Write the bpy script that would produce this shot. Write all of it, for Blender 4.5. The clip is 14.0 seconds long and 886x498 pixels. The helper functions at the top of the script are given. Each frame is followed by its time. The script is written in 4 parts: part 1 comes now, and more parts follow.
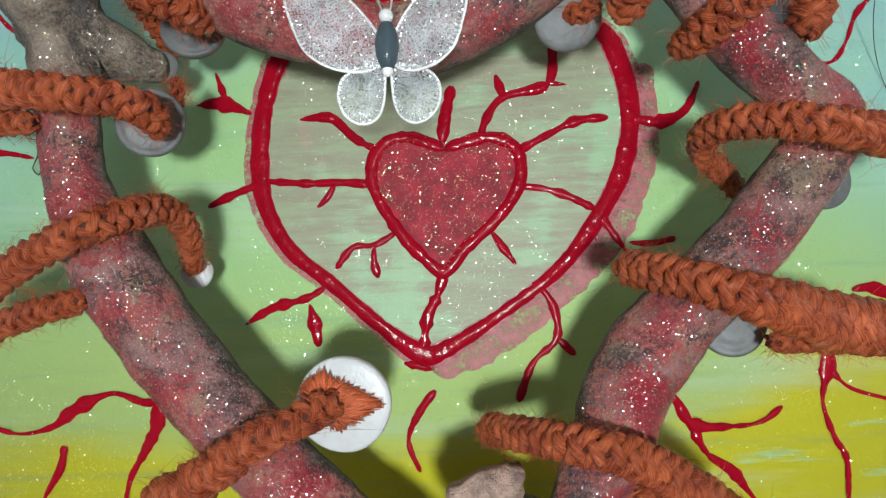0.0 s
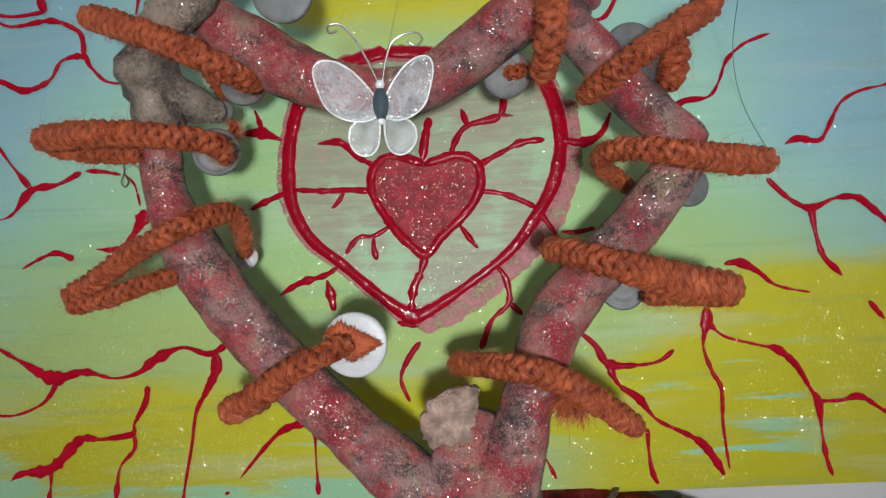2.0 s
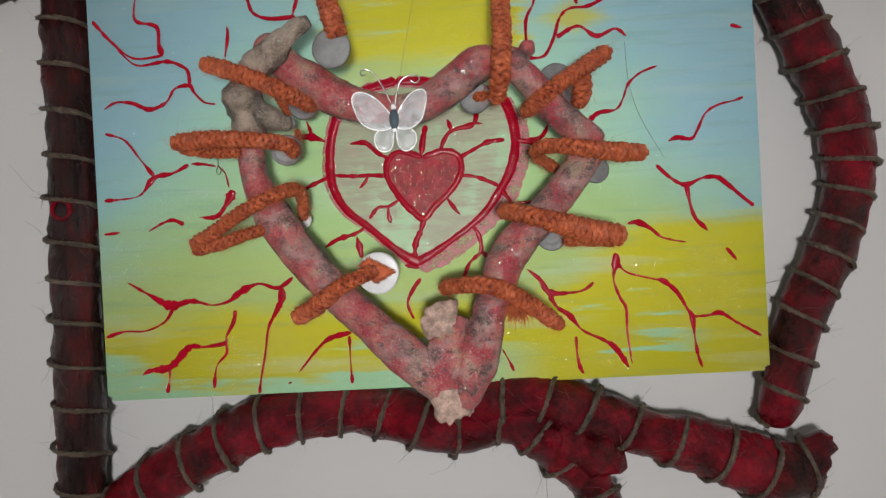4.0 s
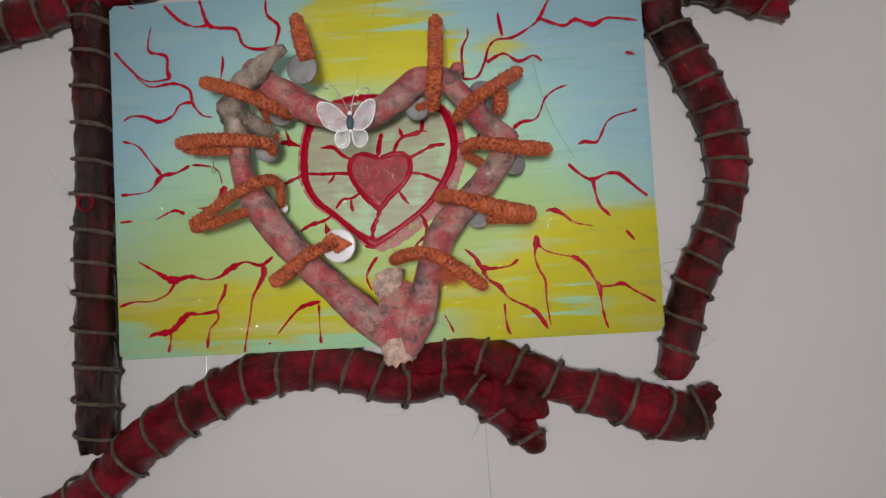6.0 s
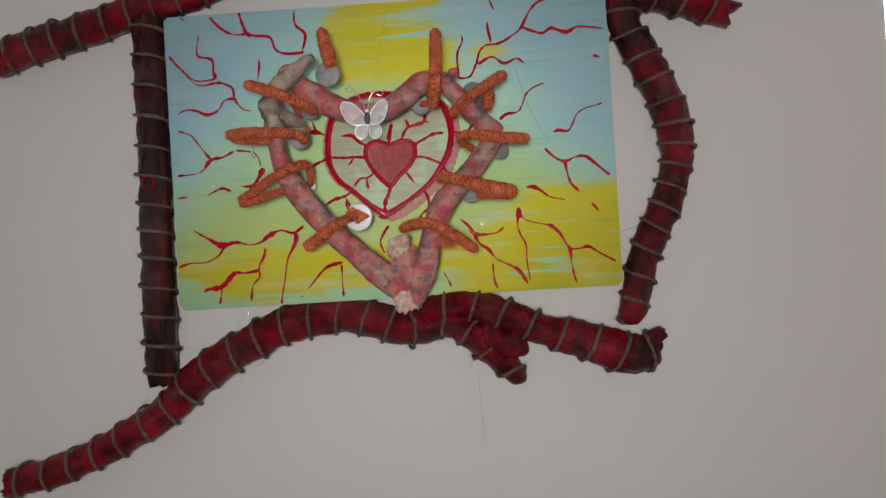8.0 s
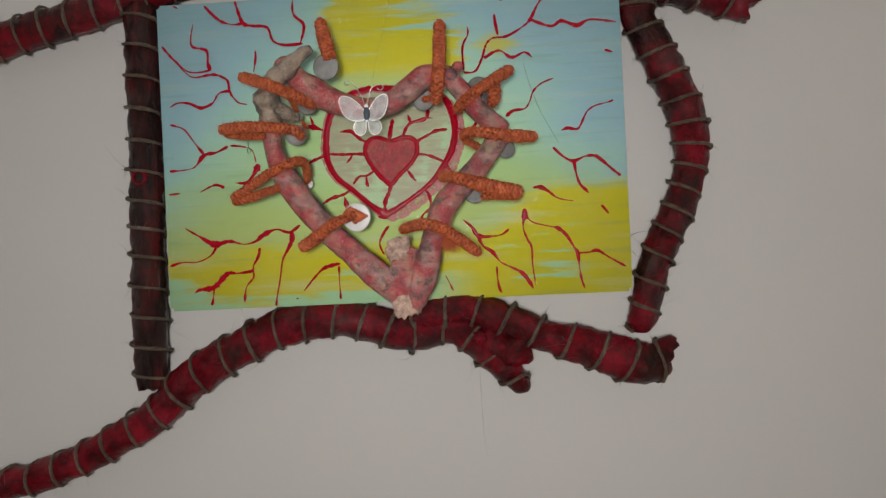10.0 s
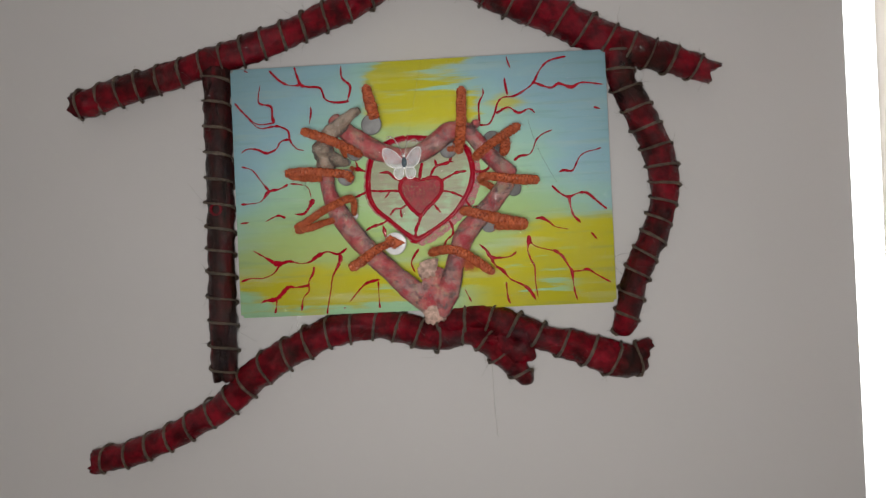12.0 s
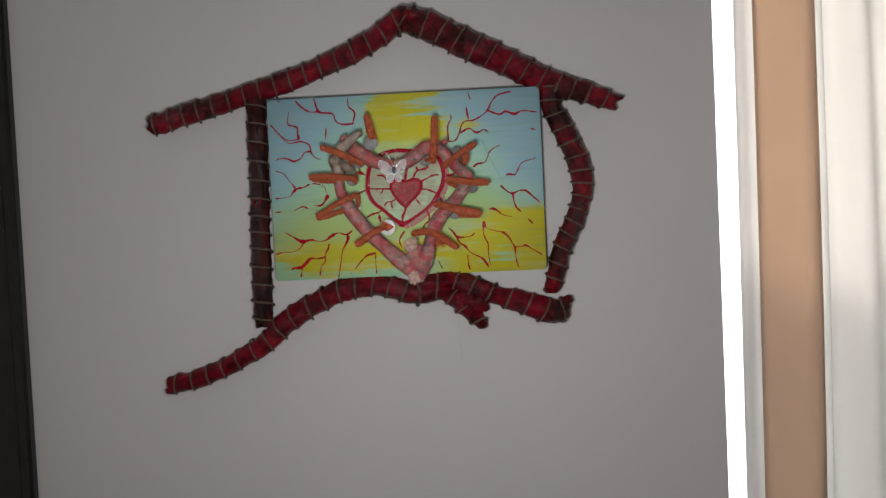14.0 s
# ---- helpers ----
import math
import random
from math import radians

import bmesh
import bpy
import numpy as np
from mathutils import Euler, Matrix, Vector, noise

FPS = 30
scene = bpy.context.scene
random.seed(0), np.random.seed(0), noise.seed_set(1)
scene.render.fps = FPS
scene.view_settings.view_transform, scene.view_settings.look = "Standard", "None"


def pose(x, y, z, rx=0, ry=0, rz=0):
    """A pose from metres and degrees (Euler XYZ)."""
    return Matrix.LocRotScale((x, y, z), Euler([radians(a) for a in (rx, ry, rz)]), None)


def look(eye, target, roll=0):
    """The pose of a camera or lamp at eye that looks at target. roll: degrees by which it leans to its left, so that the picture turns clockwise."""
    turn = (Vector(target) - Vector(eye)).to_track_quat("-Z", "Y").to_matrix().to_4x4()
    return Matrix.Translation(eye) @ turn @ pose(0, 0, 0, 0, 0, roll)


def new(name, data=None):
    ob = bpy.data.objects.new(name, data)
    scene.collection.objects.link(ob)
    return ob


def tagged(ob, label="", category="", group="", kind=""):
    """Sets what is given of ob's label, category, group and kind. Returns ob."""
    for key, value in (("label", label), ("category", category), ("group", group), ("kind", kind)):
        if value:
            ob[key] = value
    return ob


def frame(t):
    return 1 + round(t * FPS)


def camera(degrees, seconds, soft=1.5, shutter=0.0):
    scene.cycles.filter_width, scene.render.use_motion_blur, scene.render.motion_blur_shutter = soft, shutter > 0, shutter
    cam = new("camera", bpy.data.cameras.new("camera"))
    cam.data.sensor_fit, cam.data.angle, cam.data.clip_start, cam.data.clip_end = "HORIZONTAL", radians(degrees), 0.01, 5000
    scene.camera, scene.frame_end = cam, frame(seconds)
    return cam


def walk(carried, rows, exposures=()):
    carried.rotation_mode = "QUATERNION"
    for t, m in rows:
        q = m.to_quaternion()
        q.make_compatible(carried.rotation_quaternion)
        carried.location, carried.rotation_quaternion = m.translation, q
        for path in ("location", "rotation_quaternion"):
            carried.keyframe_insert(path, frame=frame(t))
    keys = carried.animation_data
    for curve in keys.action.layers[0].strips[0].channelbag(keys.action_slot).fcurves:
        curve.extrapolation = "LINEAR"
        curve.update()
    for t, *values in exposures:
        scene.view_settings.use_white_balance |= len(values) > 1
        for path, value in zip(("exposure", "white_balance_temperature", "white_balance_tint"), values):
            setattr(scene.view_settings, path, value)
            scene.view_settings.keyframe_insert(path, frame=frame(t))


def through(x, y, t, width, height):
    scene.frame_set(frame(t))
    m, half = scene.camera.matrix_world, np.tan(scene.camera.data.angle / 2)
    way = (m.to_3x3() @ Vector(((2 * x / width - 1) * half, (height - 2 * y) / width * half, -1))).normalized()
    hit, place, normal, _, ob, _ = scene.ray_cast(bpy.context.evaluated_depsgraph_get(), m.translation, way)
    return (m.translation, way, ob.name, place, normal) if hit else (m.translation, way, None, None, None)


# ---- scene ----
cam = camera(62.0, 14.0, soft=1.3)
PATH = [
    (0, (0.0017, -0.1661, 1.4789), (-0.0363, 1.8334, 1.5004), -1.77),
    (0.5, (0.0010, -0.1774, 1.4769), (-0.0333, 1.8222, 1.4944), -1.99),
    (1, (0.0006, -0.1927, 1.4787), (-0.0364, 1.8069, 1.4866), -2.14),
    (1.5, (0.0051, -0.2076, 1.4767), (-0.0271, 1.7922, 1.4769), -2.33),
    (2, (0.0079, -0.2256, 1.4777), (-0.0259, 1.7741, 1.4724), -2.50),
    (2.5, (0.0067, -0.2452, 1.4763), (-0.0298, 1.7542, 1.4419), -2.59),
    (2.7, (0.0057, -0.2562, 1.4784), (-0.0245, 1.7429, 1.4265), -2.60),
    (4.8, (0.0288, -0.3627, 1.4498), (-0.0249, 1.6361, 1.4963), -3.14),
    (5, (0.0331, -0.3674, 1.4464), (-0.0191, 1.6309, 1.5106), -3.17),
    (5.5, (0.0371, -0.3789, 1.4356), (-0.0194, 1.6186, 1.5169), -3.12),
    (6, (0.0415, -0.4035, 1.4280), (-0.0053, 1.5927, 1.5429), -3.20),
    (6.5, (0.0388, -0.4249, 1.4264), (-0.0006, 1.5711, 1.5473), -3.31),
    (7, (0.0367, -0.4498, 1.4251), (-0.0258, 1.5460, 1.5383), -3.35),
    (7.5, (0.0404, -0.4739, 1.4213), (-0.0156, 1.5243, 1.4852), -3.53),
    (8, (0.0445, -0.4946, 1.4279), (-0.0092, 1.5046, 1.4409), -3.45),
    (10.5, (0.0471, -0.4708, 1.4355), (-0.0248, 1.5279, 1.4268), -2.56),
    (11, (0.0375, -0.4966, 1.4418), (-0.0270, 1.5022, 1.4160), -2.47),
    (11.5, (0.0358, -0.5461, 1.4397), (-0.0293, 1.4529, 1.4326), -2.50),
    (12, (0.0381, -0.5846, 1.4460), (-0.0408, 1.4138, 1.4535), -2.67),
    (12.5, (0.0324, -0.6388, 1.4487), (-0.0287, 1.3602, 1.4367), -2.62),
    (13, (0.0425, -0.6951, 1.4490), (-0.0136, 1.3039, 1.4208), -2.74),
    (13.5, (0.0599, -0.7589, 1.4540), (-0.0108, 1.2390, 1.3949), -2.75),
    (14, (0.0604, -0.8107, 1.4517), (0.0028, 1.1875, 1.3914), -2.69),
]
walk(cam, [(t, look(eye, target, roll)) for t, eye, target, roll in PATH],
     exposures=[(0.0, -0.10, 5950, -2), (0.6, -0.25, 5950, -2), (1.2, -0.36, 5950, 1), (2.0, -0.36, 6100, 4), (2.7, -0.26, 6250, 4), (5.0, -0.38, 6500, 10), (6.5, -0.42, 6550, 11), (8.0, -0.56, 6700, 10), (11.0, -0.56, 6850, 7),
                (12.5, -0.65, 6550, 9), (14.0, -0.9, 6500, 10)])

# ---- light ----
world = bpy.data.worlds.new("sky")
scene.world = world
world.use_nodes = True
wn = world.node_tree.nodes
sky = wn.new("ShaderNodeTexSky")
sky.sky_type, sky.sun_disc = "NISHITA", False
sky.sun_elevation, sky.sun_rotation = radians(38), radians(35)
world.node_tree.links.new(sky.outputs[0], wn["Background"].inputs[0])
wn["Background"].inputs[1].default_value = 0.12

sun = new("sun", bpy.data.lights.new("sun", "SUN"))
sun.data.energy, sun.data.angle, sun.data.color = 5.0, radians(0.5), (1, 0.95, 0.87)
sun.matrix_world = look((1.6, 2.3, 3.6), (0.6, 0.03, 1.3))

# the phone's torch, as one still lamp just below the camera's line
torch = new("torch", bpy.data.lights.new("torch", "POINT"))
torch.data.energy, torch.data.shadow_soft_size, torch.data.color = 15.5, 0.028, (1, 0.97, 0.965)
torch.location = (0.028, -0.62, 1.430)


# ---- materials ----
class Tree:
    """A node material in a few words."""

    def __init__(self, name, rough=0.6, metal=0.0):
        self.m = bpy.data.materials.new(name)
        self.m.use_nodes = True
        self.n, self.l = self.m.node_tree.nodes, self.m.node_tree.links
        self.b = self.n["Principled BSDF"]
        self.b.inputs["Roughness"].default_value, self.b.inputs["Metallic"].default_value = rough, metal
        self.co = self.n.new("ShaderNodeTexCoord").outputs["Object"]

    def put(self, v, socket):
        if hasattr(v, "is_output"):
            self.l.new(v, socket)
        elif isinstance(v, tuple) and len(v) == 3 and socket.type == "RGBA":
            socket.default_value = (*v, 1)
        else:
            socket.default_value = v

    def math(self, op, a, b=0.0, c=0.0, clamp=False):
        k = self.n.new("ShaderNodeMath")
        k.operation, k.use_clamp = op, clamp
        for v, s in zip((a, b, c), k.inputs):
            self.put(v, s)
        return k.outputs[0]

    def step(self, v, lo, hi):
        k = self.n.new("ShaderNodeMapRange")
        k.interpolation_type = "SMOOTHSTEP"
        self.put(v, k.inputs[0]), self.put(lo, k.inputs[1]), self.put(hi, k.inputs[2])
        return k.outputs[0]

    def stretch(self, x, y, z):
        k = self.n.new("ShaderNodeMapping")
        self.l.new(self.co, k.inputs[0])
        k.inputs["Scale"].default_value = (x, y, z)
        return k.outputs[0]

    def noise(self, scale, detail=4.0, co=None, rough=0.6):
        k = self.n.new("ShaderNodeTexNoise")
        self.l.new(co or self.co, k.inputs["Vector"])
        k.inputs["Scale"].default_value, k.inputs["Detail"].default_value, k.inputs["Roughness"].default_value = scale, detail, rough
        return k.outputs[0]

    def cells(self, scale, feature="F1", co=None):
        k = self.n.new("ShaderNodeTexVoronoi")
        k.feature = feature
        self.l.new(co or self.co, k.inputs["Vector"])
        k.inputs["Scale"].default_value = scale
        return k.outputs[0]

    def mix(self, f, a, b):
        k = self.n.new("ShaderNodeMix")
        k.data_type = "RGBA"
        self.put(f, k.inputs[0]), self.put(a, k.inputs[6]), self.put(b, k.inputs[7])
        return k.outputs[2]

    def island(self):
        return self.n.new("ShaderNodeNewGeometry").outputs["Random Per Island"]

    def done(self, colour, height=None, strength=0.3, dist=0.001, rough=None):
        self.put(colour, self.b.inputs["Base Color"])
        if rough is not None:
            self.put(rough, self.b.inputs["Roughness"])
        if height is not None:
            k = self.n.new("ShaderNodeBump")
            k.inputs["Strength"].default_value, k.inputs["Distance"].default_value = strength, dist
            self.l.new(height, k.inputs["Height"])
            self.l.new(k.outputs[0], self.b.inputs["Normal"])
        return self.m


def plain(name, colour, rough=0.6, metal=0.0, scale=60.0, vary=0.25, bump=0.2, dist=0.0006):
    t = Tree(name, rough, metal)
    n = t.noise(scale)
    dark = tuple(c * (1 - vary) for c in colour)
    light = tuple(min(1, c * (1 + vary)) for c in colour)
    return t.done(t.mix(t.step(n, 0.3, 0.7), dark, light), t.noise(scale * 6), bump, dist)


def wall_paint():
    t = Tree("wall_paint", 0.62)
    return t.done(t.mix(t.noise(2.5), (0.423, 0.411, 0.408), (0.473, 0.460, 0.456)), t.noise(240, 6), 0.10, 0.0005)


def canvas_paint():
    t = Tree("canvas_paint", 0.5)
    k = t.n.new("ShaderNodeSeparateXYZ")
    t.l.new(t.co, k.inputs[0])
    u, v = t.math("MULTIPLY", k.outputs[0], 1000.0), t.math("MULTIPLY", k.outputs[2], 1000.0)
    strokes = t.math("SUBTRACT", t.noise(1.0, 5, t.stretch(9, 9, 95)), 0.5)
    broad = t.math("SUBTRACT", t.noise(1.0, 3, t.stretch(14, 14, 30)), 0.5)
    vv = t.math("ADD", v, t.math("ADD", t.math("MULTIPLY", strokes, 26.0), t.math("MULTIPLY", broad, 22.0)))
    au = t.math("ABSOLUTE", t.math("ADD", u, 4.0))
    green, blue, teal = (0.39, 0.60, 0.26), (0.33, 0.57, 0.66), (0.38, 0.655, 0.51)
    yellow, mint = (0.61, 0.575, 0.028), (0.41, 0.70, 0.42)
    base = t.mix(t.step(t.math("ADD", vv, t.math("MULTIPLY", au, 0.75)), 35.0, 95.0), green, teal)
    base = t.mix(t.step(t.math("ADD", t.math("ADD", vv, t.math("MULTIPLY", broad, 70.0)), t.math("MULTIPLY", au, 1.0)), 92.0, 165.0), base, blue)
    base = t.mix(t.math("MULTIPLY", t.step(vv, -14.0, -52.0), 0.26), base, yellow)
    # lower yellow ground, higher towards the right edge, with mint gaps near the bottom edge
    line = t.math("ADD", t.math("MULTIPLY", t.step(u, 40.0, 110.0), 32.0), -62.0)
    low = t.math("SUBTRACT", line, vv)
    base = t.mix(t.step(low, -9.0, 9.0), base, yellow)
    edge = t.math("ADD", v, t.math("MULTIPLY", t.math("ADD", strokes, broad), 60.0))
    base = t.mix(t.math("MULTIPLY", t.step(edge, -84.0, -94.0), t.step(u, 60.0, 10.0)), base, mint)
    gap = t.math("MULTIPLY", t.step(t.noise(1.0, 4, t.stretch(12, 12, 110)), 0.56, 0.64), t.step(t.math("ABSOLUTE", t.math("SUBTRACT", u, 85.0)), 45.0, 15.0))
    gap = t.math("MULTIPLY", gap, t.step(v, -50.0, -62.0))
    base = t.mix(gap, base, mint)
    # upper yellow patch in the middle
    du = t.math("ABSOLUTE", t.math("ADD", t.math("SUBTRACT", u, 3.0), t.math("MULTIPLY", strokes, 70.0)))
    patch = t.math("MULTIPLY", t.step(du, 46.0, 34.0), t.step(vv, 34.0, 52.0))
    base = t.mix(t.math("MULTIPLY", patch, t.step(t.noise(1.0, 4, t.stretch(7, 7, 85)), 0.36, 0.47)), base, yellow)
    far = t.math("ADD", t.math("ABSOLUTE", t.math("SUBTRACT", u, 70.0)), t.math("MULTIPLY", t.math("ABSOLUTE", t.math("SUBTRACT", vv, 61.0)), 1.8))
    dab = t.math("MULTIPLY", t.step(far, 24.0, 6.0), 0.8)
    base = t.mix(dab, base, yellow)
    base = t.mix(t.math("MULTIPLY", t.step(strokes, 0.02, 0.2), 0.30), base, (0.58, 0.70, 0.58))
    base = t.mix(t.math("MULTIPLY", t.step(t.noise(1.0, 6, t.stretch(16, 16, 240)), 0.52, 0.68), 0.22), base, (0.16, 0.33, 0.26))
    wave = t.noise(900, 2)
    return t.done(base, t.math("ADD", t.math("MULTIPLY", strokes, 2.0), wave), 0.25, 0.0004, t.mix(broad, (0.5, 0.5, 0.5), (0.42, 0.42, 0.42)))


def wash():
    t = Tree("beige_wash", 0.5)
    s = t.noise(1.0, 6, t.stretch(38, 38, 330), 0.7)
    cloud = t.noise(42, 3)
    base = t.mix(t.step(s, 0.25, 0.75), (0.26, 0.225, 0.15), (0.31, 0.37, 0.21))
    base = t.mix(t.step(t.math("ADD", cloud, t.math("MULTIPLY", t.math("SUBTRACT", s, 0.5), 0.5)), 0.50, 0.66), base, (0.31, 0.47, 0.26))
    base = t.mix(t.math("MULTIPLY", t.step(t.noise(85, 6, None, 0.7), 0.57, 0.72), 0.45), base, (0.46, 0.24, 0.22))
    base = t.mix(t.math("MULTIPLY", t.step(t.noise(1.0, 4, t.stretch(60, 60, 700), 0.7), 0.58, 0.7), 0.35), base, (0.16, 0.15, 0.10))
    return t.done(base, s, 0.35, 0.0004)


def pink_wash():
    """Thin red paint rubbed out so that the ground shows through."""
    t = Tree("pink_wash", 0.5)
    s = t.noise(1.0, 6, t.stretch(150, 150, 260), 0.7)
    t.put(t.math("MULTIPLY", t.step(t.math("ADD", s, t.math("MULTIPLY", t.math("SUBTRACT", t.noise(1300, 3), 0.5), 0.5)), 0.22, 0.62), 0.86), t.b.inputs["Alpha"])
    return t.done(t.mix(t.step(s, 0.35, 0.65), (0.36, 0.045, 0.085), (0.46, 0.13, 0.14)), s, 0.3, 0.0003)


def relief_paint():
    t = Tree("red_relief_paint", 0.11)
    t.b.inputs["Specular IOR Level"].default_value = 0.16
    return t.done(t.mix(t.noise(170, 6), (0.20, 0.001, 0.009), (0.40, 0.003, 0.018)), t.noise(300, 3), 0.5, 0.0010)


def lacquer(name, amount, run=(90, 90, 60)):
    """Red lacquer over dark bark; amount: how much bark shows through, run: how the grain is drawn out."""
    t = Tree(name, 0.2)
    t.b.inputs["Specular IOR Level"].default_value = 0.2
    grain = t.noise(1.0, 9, t.stretch(*run), 0.74)
    patch = t.noise(1.0, 6, t.stretch(*(0.22 * k for k in run)), 0.6)
    red = t.mix(t.step(t.noise(60, 7, None, 0.7), 0.34, 0.68), (0.036, 0.001, 0.003), (0.185, 0.002, 0.010))
    dark = t.mix(t.step(grain, 0.3, 0.7), (0.004, 0.002, 0.002), (0.026, 0.010, 0.008))
    base = t.mix(t.step(t.math("ADD", patch, t.math("MULTIPLY", grain, 0.35)), 0.56 + amount * 0.22, 0.82 + amount * 0.22), dark, red)
    base = t.mix(t.math("MULTIPLY", t.step(t.noise(420, 6, None, 0.7), 0.55, 0.68), 0.5), base, (0.018, 0.002, 0.003))
    return t.done(base, t.math("ADD", t.math("MULTIPLY", grain, 2.2), t.noise(380, 6, None, 0.7)), 0.7, 0.0014, t.math("MULTIPLY_ADD", t.noise(60, 5), 0.4, -0.10))


def driftwood(name, lo, hi):
    """Thin pink paint on the front and grey bark, with the shade of the sides put into the colour by surface normal;
    the paint ends between the heights lo and hi (metres from the heart's middle).
    """
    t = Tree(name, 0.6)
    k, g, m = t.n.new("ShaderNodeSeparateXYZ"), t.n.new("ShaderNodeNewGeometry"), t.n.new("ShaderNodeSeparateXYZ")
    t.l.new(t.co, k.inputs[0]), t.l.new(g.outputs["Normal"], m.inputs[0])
    fine, grit = t.noise(1500, 4, None, 0.7), t.noise(520, 6, None, 0.75)

    def cloud(scale, co=None):
        return t.math("ADD", t.noise(scale, 6, co, 0.62), t.math("ADD", t.math("MULTIPLY", t.math("SUBTRACT", fine, 0.5), 0.55), t.math("MULTIPLY", t.math("SUBTRACT", grit, 0.5), 0.35)))
    one, two, three = cloud(60), cloud(105, t.stretch(1.0, 1.2, 0.8)), cloud(135, t.stretch(0.9, 1.0, 1.3))
    # the bark grey is kept dark to carry the sides' shade
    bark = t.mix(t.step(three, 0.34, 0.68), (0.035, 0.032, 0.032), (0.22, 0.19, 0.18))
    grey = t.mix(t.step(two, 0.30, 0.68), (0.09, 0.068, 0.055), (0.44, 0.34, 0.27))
    mauve = t.mix(t.step(three, 0.34, 0.64), (0.15, 0.070, 0.076), (0.48, 0.25, 0.24))
    pink = t.mix(t.step(two, 0.34, 0.68), (0.40, 0.022, 0.042), (0.60, 0.17, 0.155))
    paint = t.mix(t.step(one, 0.43, 0.53), mauve, pink)
    paint = t.mix(t.math("MULTIPLY", t.step(two, 0.58, 0.66), 0.7), paint, (0.42, 0.31, 0.20))
    paint = t.mix(t.math("MULTIPLY", t.step(three, 0.45, 0.34), 0.6), paint, (0.075, 0.062, 0.062))
    stain = t.noise(48, 4, t.stretch(1.1, 0.9, 0.9))
    paint = t.mix(t.math("MULTIPLY", t.step(stain, 0.54, 0.68), 0.45), paint, t.mix(t.step(two, 0.4, 0.6), (0.05, 0.052, 0.046), (0.20, 0.19, 0.16)))
    # surfaces turned from the front take the darker colour, as shade on round sticks
    facing = t.math("ADD", t.math("MULTIPLY", m.outputs[1], -1.0), t.math("MULTIPLY", t.math("SUBTRACT", two, 0.5), 1.6))
    paint = t.mix(t.step(facing, 0.0, 0.55), bark, paint)
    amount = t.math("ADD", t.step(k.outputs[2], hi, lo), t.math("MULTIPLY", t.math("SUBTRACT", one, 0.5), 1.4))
    base = t.mix(t.step(amount, 0.3, 0.7), t.mix(t.step(facing, 0.0, 0.5), bark, grey), paint)
    return t.done(base, t.math("ADD", fine, t.math("MULTIPLY", grit, 2.0)), 0.85, 0.0011)


def fibre(name, a, b, shine=0.5, ends=26.0, depth=0.0005):
    """Spun fibres that run along the strand in a slight twist."""
    t = Tree(name, shine)
    k, c, d = t.n.new("ShaderNodeTexCoord"), t.n.new("ShaderNodeSeparateXYZ"), t.n.new("ShaderNodeCombineXYZ")
    t.l.new(k.outputs["UV"], c.inputs[0])
    w = t.math("MULTIPLY", t.math("ADD", c.outputs[0], t.math("MULTIPLY", c.outputs[1], 90.0)), 6.2832)
    t.l.new(t.math("MULTIPLY", t.math("COSINE", w), 1.0), d.inputs[0])
    t.l.new(t.math("MULTIPLY", t.math("SINE", w), 1.0), d.inputs[1])
    t.l.new(t.math("MULTIPLY", c.outputs[1], 45.0), d.inputs[2])
    lines = t.noise(ends / 4, 4, d.outputs[0], 0.7)
    tone = t.noise(260, 3)
    colour = t.mix(t.step(t.math("ADD", lines, t.math("MULTIPLY", tone, 0.5)), 0.55, 0.98), a, b)
    return t.done(colour, lines, 0.9, depth)


def glitter(name, a, b):
    t = Tree(name, 0.27, 1.0)
    return t.done(t.mix(t.island(), a, b))


def netting():
    t = Tree("wing_gauze", 0.4)
    net = t.step(t.cells(2300, "DISTANCE_TO_EDGE"), 0.16, 0.04)
    cloud = t.step(t.noise(260), 0.35, 0.7)
    t.put(t.math("ADD", t.math("MULTIPLY", net, 0.30), t.math("MULTIPLY", cloud, 0.16), 0.0, True), t.b.inputs["Alpha"])
    return t.done((0.80, 0.84, 0.88))


def cloth(name, a, b, through):
    t = Tree(name, 0.85)
    weave = t.noise(1.0, 3, t.stretch(700, 700, 90))
    colour = t.mix(t.noise(9), a, b)
    t.done(colour, weave, 0.3, 0.0005)
    k, m = t.n.new("ShaderNodeBsdfTranslucent"), t.n.new("ShaderNodeMixShader")
    t.l.new(colour, k.inputs[0])
    m.inputs[0].default_value = through
    t.l.new(t.b.outputs[0], m.inputs[1]), t.l.new(k.outputs[0], m.inputs[2])
    t.l.new(m.outputs[0], t.n["Material Output"].inputs[0])
    return t.m


def glass():
    t = Tree("window_glass", 0.02)
    t.b.inputs["Transmission Weight"].default_value, t.b.inputs["IOR"].default_value = 1.0, 1.45
    return t.done((1, 1, 1))


HEARTRED = plain("matt_red_paint", (0.29, 0.010, 0.026), 0.65, scale=250, vary=0.35, bump=0.5)
WALL, CANVAS, WASH, PINK, RELIEF = wall_paint(), canvas_paint(), wash(), pink_wash(), relief_paint()
LACQUER, BARKY = lacquer("red_lacquer", -0.30), lacquer("dark_lacquer", 0.10, (120, 120, 18))
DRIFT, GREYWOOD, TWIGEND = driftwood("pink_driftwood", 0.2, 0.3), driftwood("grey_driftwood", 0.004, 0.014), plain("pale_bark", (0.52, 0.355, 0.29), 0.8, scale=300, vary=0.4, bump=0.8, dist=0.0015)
CORD = fibre("orange_jute", (0.17, 0.022, 0.008), (0.64, 0.155, 0.055), 0.25)
# near black: the shade in the gaps between the cord's strands, as a colour
CORDCORE = plain("cord_gap_shade", (0.06, 0.011, 0.006), 0.8)
